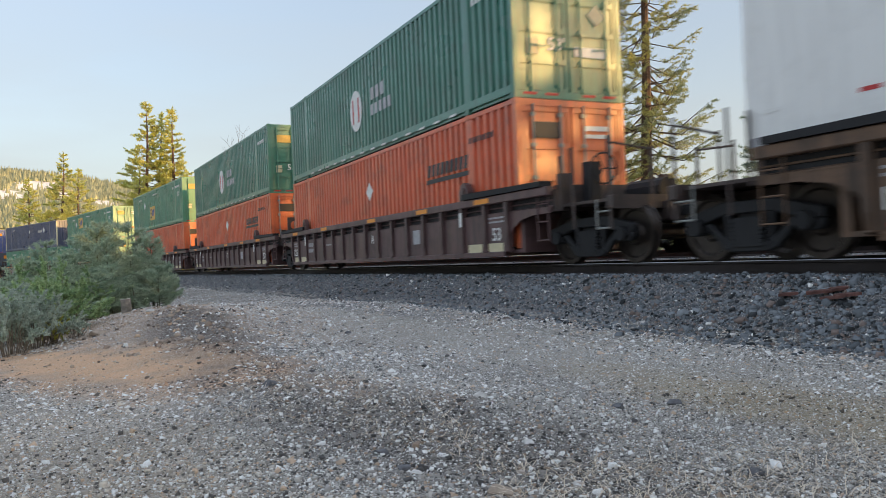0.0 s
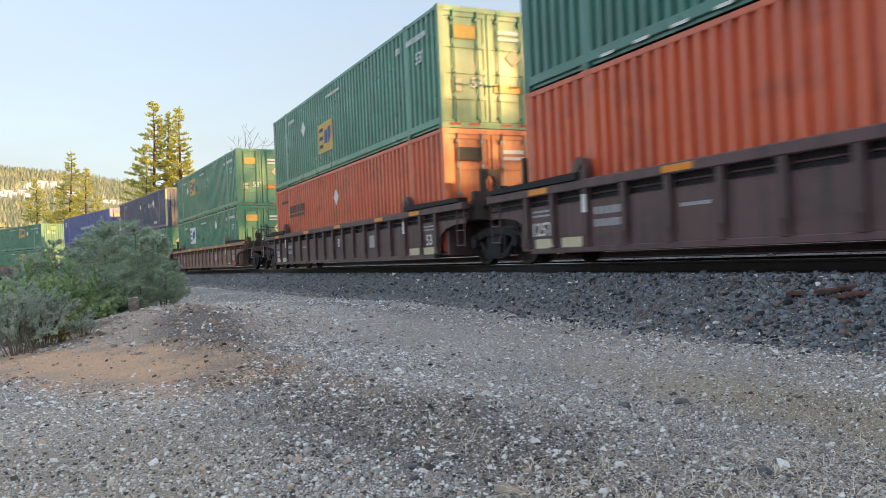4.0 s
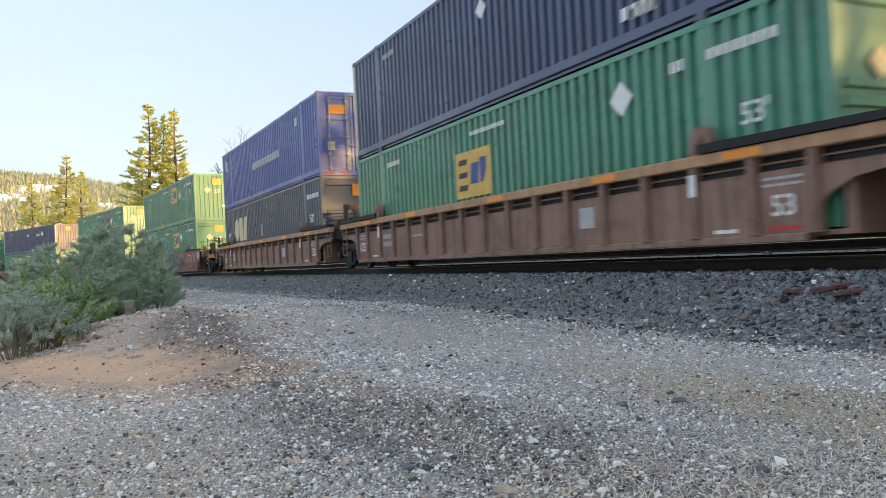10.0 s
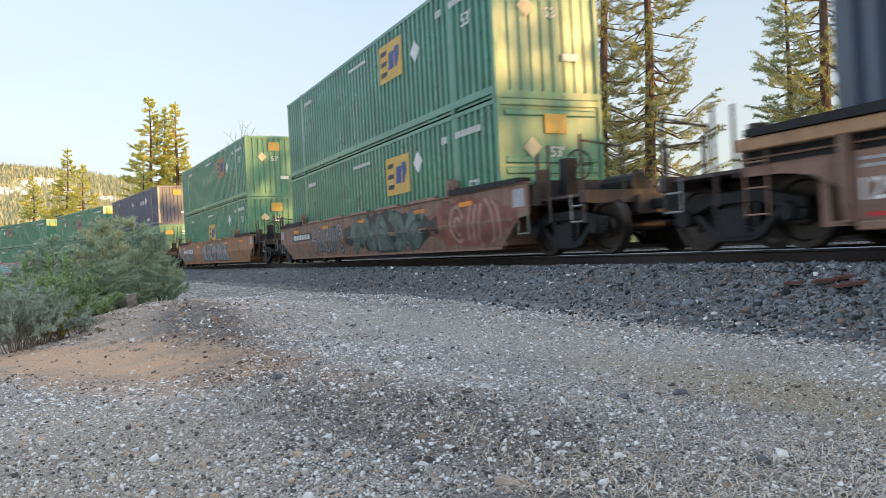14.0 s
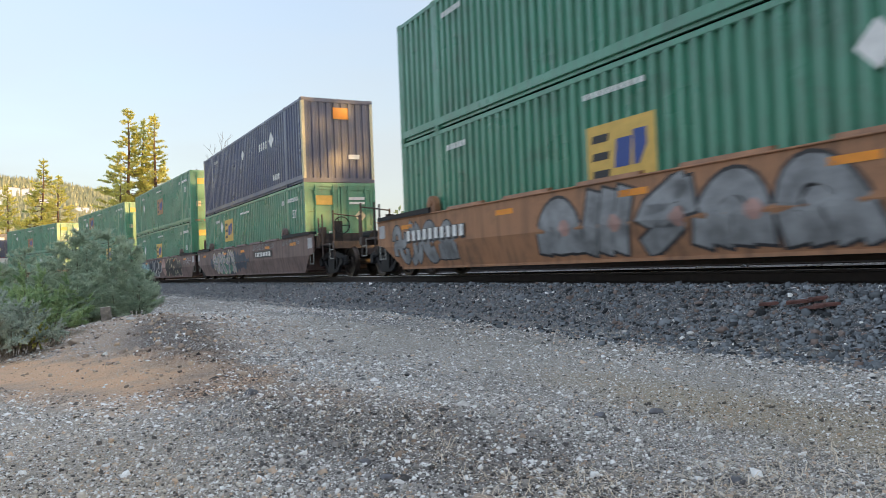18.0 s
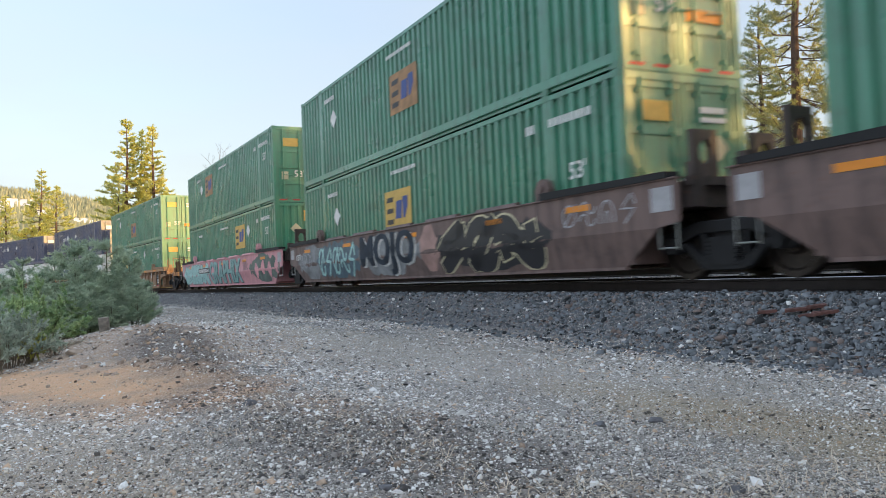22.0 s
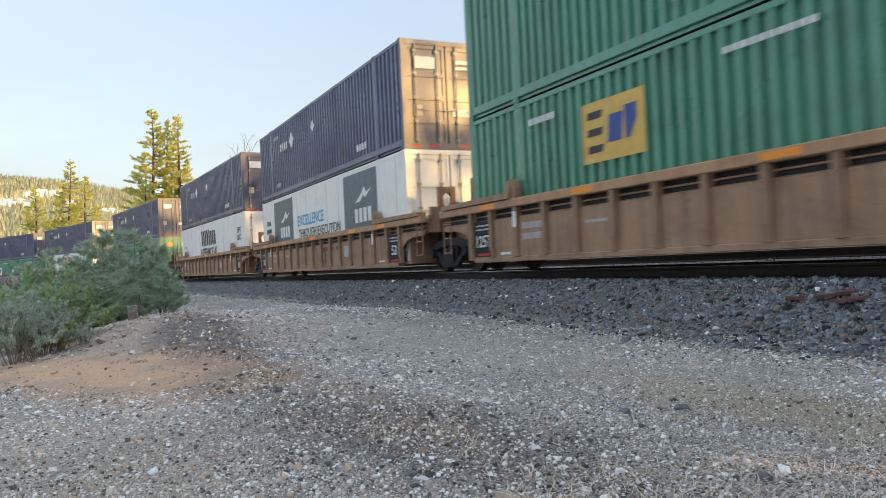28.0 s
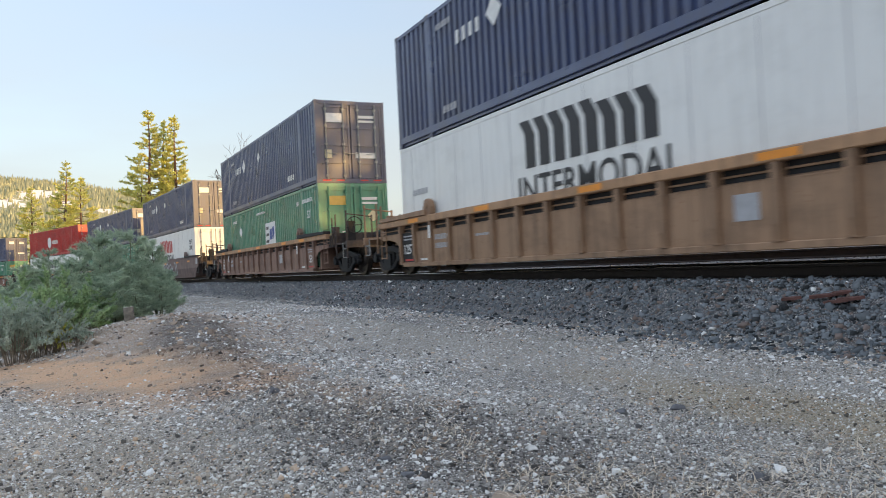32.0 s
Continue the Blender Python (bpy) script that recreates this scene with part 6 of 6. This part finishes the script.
# ---- loose stones, twigs and gravel ----
def stone_mat(name, dark, light, pale_share=0.08, rusty=(0.3, 0.2, 0.14), zoned=False):
    m, n, l, p = node_mat(name)
    g = n.new("ShaderNodeNewGeometry")
    r = g.outputs["Random Per Island"]
    c = mix(n, l, ramp(n, l, r, 0.0, 0.8), dark, light)
    c = mix(n, l, ramp(n, l, r, 0.14, 0.15, 1, 0), c, tuple(v * 0.45 for v in dark))
    c = mix(n, l, ramp(n, l, r, 0.9 - pale_share, 0.91 - pale_share), c, rusty)
    if zoned:
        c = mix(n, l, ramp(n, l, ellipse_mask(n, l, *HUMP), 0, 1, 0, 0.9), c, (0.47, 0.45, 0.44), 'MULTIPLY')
        c = mix(n, l, ramp(n, l, ellipse_mask(n, l, -3.4, 4.1, 2.2, 0.5, 0, 0.8), 0, 1, 0, 0.7), c, (0.8, 0.68, 0.5), 'MULTIPLY')
        c = mix(n, l, ramp(n, l, ellipse_mask(n, l, -5.2, -0.1, 3.8, 0.85, 4, 0.9), 0, 1, 0, 0.8), c, (1.0, 0.91, 0.79), 'MULTIPLY')
        c = mix(n, l, ramp(n, l, ellipse_mask(n, l, -10.2, 0.0, 3.2, 0.9, 24, 0.9), 0, 1, 0, 0.9), c, (1.0, 0.66, 0.42), 'MULTIPLY')
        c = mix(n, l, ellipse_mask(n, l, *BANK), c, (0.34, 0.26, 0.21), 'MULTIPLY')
    c = mix(n, l, ramp(n, l, r, 1 - pale_share, 1 - pale_share + 0.01), c, (0.84, 0.83, 0.8))
    t = noise_tex(n, l, 60, 3)
    c = mix(n, l, ramp(n, l, t.outputs[0], 0.35, 0.7, 0, 0.2), c, (0.07, 0.068, 0.066))
    l.new(c, p.inputs["Base Color"])
    p.inputs["Roughness"].default_value = 0.85
    return m


CUBE_F = np.array([(0, 1, 3), (0, 3, 2), (4, 6, 7), (4, 7, 5), (0, 4, 5), (0, 5, 1), (2, 3, 7), (2, 7, 6), (1, 5, 7), (1, 7, 3)])
CUBE_V = np.array([(x, y, z) for x in (-1, 1) for y in (-1, 1) for z in (-1, 1)], float) * 0.62


CHIP_F = np.array([(0, 1, 4), (1, 2, 4), (2, 3, 4), (3, 0, 4)])
CHIP_V = np.array([(1, 0.9, -0.7), (-1, 0.9, -0.7), (-1, -0.9, -0.7), (1, -0.9, -0.7), (0.1, -0.1, 0.75)], float)


def stones(name, x, y, r, material, rng, label, sink=0.35, category="gravel", CV=CUBE_V, CF=CUBE_F):
    """Many broken stones at the given places, joined into one mesh."""
    k = len(x)
    m = len(CV)
    v = CV[None] * (1 + rng.normal(0, 0.24, (k, m, 3))) + rng.normal(0, 0.14, (k, m, 3))
    v = v * rng.uniform(0.65, 1.25, (k, 1, 3)) * np.array([1, 1, 0.72])
    a, b = rng.uniform(0, 6.283, k), rng.uniform(-0.6, 0.6, k)
    ca, sa, cb, sb = np.cos(a)[:, None], np.sin(a)[:, None], np.cos(b)[:, None], np.sin(b)[:, None]
    X, Y, Z = v[..., 0], v[..., 1] * cb - v[..., 2] * sb, v[..., 1] * sb + v[..., 2] * cb
    X, Y = X * ca - Y * sa, X * sa + Y * ca
    z0 = ground_z(x, y) + r * sink
    P = np.stack([X * r[:, None] + x[:, None], Y * r[:, None] + y[:, None], Z * r[:, None] + z0[:, None]], -1).reshape(-1, 3)
    F = (CF[None] + m * np.arange(k)[:, None, None]).reshape(-1, 3)
    return tagged(new(name, raw_mesh(name, P, F, material)), label, category, kind="stuff")


rng = np.random.RandomState(77)
GRAVEL = stone_mat("loose gravel", (0.23, 0.218, 0.208), (0.74, 0.7, 0.64), 0.2, (0.6, 0.45, 0.33), True)
BALLAST = stone_mat("track ballast", (0.042, 0.051, 0.058), (0.235, 0.26, 0.28), 0.025, (0.2, 0.15, 0.13))
# gravel within the camera's field of view, thinning with distance from the camera
k = 275000
ang = rng.uniform(radians(-6.5), radians(59), k)
dist = 3.3 * (45 / 3.3) ** rng.rand(k)
x, y = -dist * np.cos(ang), dist * np.sin(ang)
qd = from_track(x, y)
along, across = (x + 10.4) * 0.914 + y * 0.407, y * 0.914 - (x + 10.4) * 0.407
dirt = (along / 3.6) ** 2 + (across / 0.75) ** 2 < 1.0 + 0.7 * wave(x, y, 1.7, 31)
bare = ((x + 16.0) / 5.0) ** 2 + ((y - 0.9) / 1.5) ** 2 < 1.0 + 0.4 * wave(x, y, 1.7, 32)
ok = (qd < -2.7) & (~dirt | (rng.rand(k) < 0.08)) & (~bare | (rng.rand(k) < 0.3))
bank = ((x + 11.3) / 3.6) ** 2 + ((y - 1.45) / 0.55) ** 2 < 1.0 + 0.5 * wave(x, y, 2.1, 33)
ok &= ~bank | (rng.rand(k) < 0.7)
x, y, dist = x[ok], y[ok], dist[ok]
# coarser on the hump and along its foot, finer on the worn lane
coarse = 1.0 + 0.18 * np.exp(-((x + 4.6) / 3.0) ** 2 - ((y - 1.7) / 0.8) ** 2) - 0.25 * np.exp(-((y - 4.2) / 0.9) ** 2) + 0.2 * wave(x, y, 1.9, 34)
# stones grow with distance, to keep their size in the camera's view
r = np.exp(rng.normal(math.log(0.0045), 0.52, len(x))) * (dist / 4.5) ** 0.62 * coarse
r = np.clip(r, 0.003, 0.034)
near = dist < 5.8
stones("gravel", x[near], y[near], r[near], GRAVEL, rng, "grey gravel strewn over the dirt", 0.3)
stones("gravel", x[~near], y[~near], r[~near], GRAVEL, rng, "fine grey gravel strewn over the dirt", CV=CHIP_V, CF=CHIP_F)
# brown clods and broken stone on the bank
k = 800
x, y = rng.normal(-13.0, 2.6, k), rng.normal(1.25, 0.75, k)
CLOD = stone_mat("bank clods", (0.28, 0.2, 0.15), (0.56, 0.44, 0.34), 0.06, (0.6, 0.42, 0.28))
stones("bank_clods", x, y, np.clip(np.exp(rng.normal(math.log(0.018), 0.5, k)), 0.008, 0.06), CLOD, rng, "brown clods and broken stone on the bank", 0.2, "dirt")
# ballast shoulder and crib
k = 54000
s = -3.0 - 70 * rng.rand(k) ** 1.9
off = np.where(rng.rand(k) < 0.8, -rng.uniform(0.95, 2.85, k) - np.abs(rng.normal(0, 0.2, k)), rng.uniform(-0.62, 3.2, k))
cx, cy, ch = np.interp(s, LINE_S, LINE_X), np.interp(s, LINE_S, LINE_Y), bearing(s)
x, y = cx - off * np.sin(ch), cy + off * np.cos(ch)
r = np.clip(np.exp(rng.normal(math.log(0.0175), 0.44, k)) * np.interp(s, [-30, -6], [0.85, 1.02]), 0.01, 0.065)
stones("ballast", x, y, r, BALLAST, rng, "dark crushed-rock ballast along the track", 0.25, "ballast")


def rock(x, y, r, material, seed, label, flat=0.55):
    """A single rock with broken faces."""
    rg = np.random.RandomState(seed)
    bm = bmesh.new()
    for d in rg.normal(size=(16, 3)):
        d = d / np.linalg.norm(d) * r * rg.uniform(0.8, 1.1)
        bm.verts.new((d[0] * 1.15, d[1], d[2] * flat))
    hull = bmesh.ops.convex_hull(bm, input=bm.verts)
    bmesh.ops.delete(bm, geom=list({g for g in hull["geom_interior"] + hull["geom_unused"] if isinstance(g, bmesh.types.BMVert)}), context='VERTS')
    bmesh.ops.bevel(bm, geom=bm.edges[:], offset=r * 0.07, segments=1, affect='EDGES')
    me = bpy.data.meshes.new("rock")
    bm.to_mesh(me)
    bm.free()
    me.materials.append(material)
    ob = tagged(new("rock", me), label, "rock")
    ob.matrix_basis = pose(x, y, float(ground_z(x, y)) + r * 0.18, 0, 0, seed * 40)
    return ob


PALE = plain("pale granite", (0.55, 0.53, 0.5), 0.8, 0, 0.2, 20)
SLATE = plain("dark basalt", (0.12, 0.12, 0.13), 0.8, 0, 0.3, 20)
BROWN = plain("brown sandstone", (0.34, 0.27, 0.21), 0.85, 0, 0.25, 20)


def on_ground(px, py):
    """Where the sight line of the opening view through (px, py) meets the ground."""
    a, hz = (px - 784) / 1375.6, 456 + (784 - px) * 0.0436
    zc = np.arange(2.5, 40, 0.03)
    x, y = -zc * (0.9037 - 0.4282 * a), zc * (0.4282 + 0.9037 * a)
    i = int(np.argmax(EYE[2] - (py - hz) * zc / 1375.6 <= ground_z(x, y)))
    return float(x[i]), float(y[i])


for px, py, r, mt, lab in ((838, 702, 0.05, PALE, "small pale granite rock on the gravel"), (1249, 576, 0.05, PALE, "small pale granite rock on the ballast edge"),
                           (470, 682, 0.06, SLATE, "dark basalt rock lying on the gravel"), (868, 872, 0.06, BROWN, "brown sandstone rock lying on the gravel"),
                           (168, 592, 0.14, BROWN, "flat brown boulder half sunk in the dirt bank"), (1052, 683, 0.035, PALE, "small pale granite rock on the gravel"),
                           (720, 840, 0.03, PALE, "small pale granite rock on the gravel"), (1005, 862, 0.035, PALE, "small pale granite rock on the gravel"),
                           (610, 590, 0.05, SLATE, "dark basalt rock lying on the gravel"), (1080, 722, 0.05, SLATE, "dark basalt rock lying on the gravel"),
                           (700, 830, 0.05, SLATE, "dark basalt rock lying on the gravel"), (660, 806, 0.045, SLATE, "dark basalt rock lying on the gravel"),
                           (310, 548, 0.07, BROWN, "brown sandstone rock lying on the bank"), (262, 552, 0.08, PALE, "pale granite rock lying on the bank"),
                           (590, 716, 0.035, PALE, "small pale granite rock on the gravel"), (920, 785, 0.04, PALE, "small pale granite rock on the gravel"),
                           (1180, 715, 0.05, SLATE, "dark basalt rock lying on the gravel"), (1320, 840, 0.045, SLATE, "dark basalt rock lying on the gravel")):
    x, y = on_ground(px, py)
    rock(x, y, r, mt, int(px) % 17, lab)

# stump, dry twigs and grass, splintered wood
x, y = on_ground(221, 552)
stump = thing("tree_stump", "short grey weathered tree stump on the bank", "stump")
stump.matrix_basis = pose(x, y, float(ground_z(x, y)) - 0.05, 4, -3, 0)
ring = [(0.1 * math.cos(a) * (1 + 0.15 * math.sin(3 * a)), 0.1 * math.sin(a)) for a in np.arange(12) * math.pi / 6]
part("wood", Shape().prism(ring, 0, 0.3, 'z').mesh("wood", plain("weathered stump wood", (0.24, 0.21, 0.18), 0.9, 0, 0.4, 12)), stump)
part("cut_top", Shape().prism([(q * 0.93, w * 0.93) for q, w in ring], 0.296, 0.312, 'z').mesh("cut_top", plain("pale cut wood", (0.62, 0.6, 0.56), 0.9, 0, 0.2, 25)), stump)

rg = np.random.RandomState(5)
k = 15000
ang, dist = rg.uniform(radians(-6), radians(62), k), 2.8 * (16 / 2.8) ** rg.rand(k)
x, y = -dist * np.cos(ang), dist * np.sin(ang)
patchy = wave(x, y, 1.1, 21) + 0.75 * np.exp(-((x + 4.2) / 2.2) ** 2 - ((y - 1.75) / 0.7) ** 2)
ok = (patchy > 0.3) & (from_track(x, y) < -3.2)
x, y = x[ok], y[ok]
k = len(x)
ln, a, up = rg.uniform(0.04, 0.15, k), rg.uniform(0, 6.283, k), rg.uniform(0.0, 0.4, k)
p0 = np.stack([x, y, ground_z(x, y) + 0.006], -1)
d = np.stack([np.cos(a), np.sin(a), up], -1) * ln[:, None]
w = np.stack([-np.sin(a), np.cos(a), np.zeros(k)], -1) * 0.002
bend = np.array([0, 0, 0.012])
v = np.stack([p0 - w, p0 + d * 0.5 + bend - w, p0 + d - w * 0.3, p0 + d + w * 0.3, p0 + d * 0.5 + bend + w, p0 + w], 1).reshape(-1, 3)
i6 = 6 * np.arange(k)[:, None]
f = np.concatenate([i6 + np.array([[0, 1, 4, 5]]), i6 + np.array([[1, 2, 3, 4]])])
straw = needle_mat("dry straw", (0.46, 0.37, 0.27), (0.78, 0.67, 0.53), 6.0, 0.1)
tagged(new("dry_grass", raw_mesh("dry_grass", v, f, straw)), "dry straw and pine needles on the gravel", "grass", kind="stuff")

REDWOOD = plain("splintered red-brown wood", (0.13, 0.06, 0.05), 0.9, 0, 0.3, 15)
for i, (px, py, ln, az) in enumerate(((1392, 530, 0.22, 10), (1450, 524, 0.3, 40), (1470, 536, 0.34, -14), (1482, 520, 0.2, 70), (1496, 532, 0.26, 25))):
    x, y = on_ground(px, py)
    chip = tagged(new("wood_splinter", Shape().prism([(-ln / 2, -0.03), (ln * 0.3, -0.045), (ln / 2, 0.0), (ln * 0.2, 0.035), (-ln / 2, 0.04)], 0, 0.03, 'z').mesh("wood_splinter", REDWOOD)),
                  "red-brown splinter of old tie wood on ballast", "wood", "splinters on the ballast")
    chip.matrix_basis = pose(x, y, float(ground_z(x, y)) + 0.035, 8, -6, az)


def run(t):
    """How far the train has come at t seconds."""
    return 9.0 * t


def on_track(s, z):
    ax, ay, _ = track_point(s + 9.5)
    bx, by, _ = track_point(s - 9.5)
    return pose((ax + bx) / 2, (ay + by) / 2, z, 0, 0, math.degrees(math.atan2(ay - by, ax - bx)))


def motions():
    for ob, s0, z in TRAIN:
        rows = []
        for i in range(33):
            rows.append((float(i), on_track(s0 + run(float(i)), z)))
        walk(ob, rows)
    # every wheelset rolls with the train
    for wheel, q in WHEELS:
        walk(wheel, [(i / 15.0, pose(q, 0, 0.4765, 0, math.degrees(run(i / 15.0) / 0.4765) % 360.0, 0)) for i in range(481)])


motions()
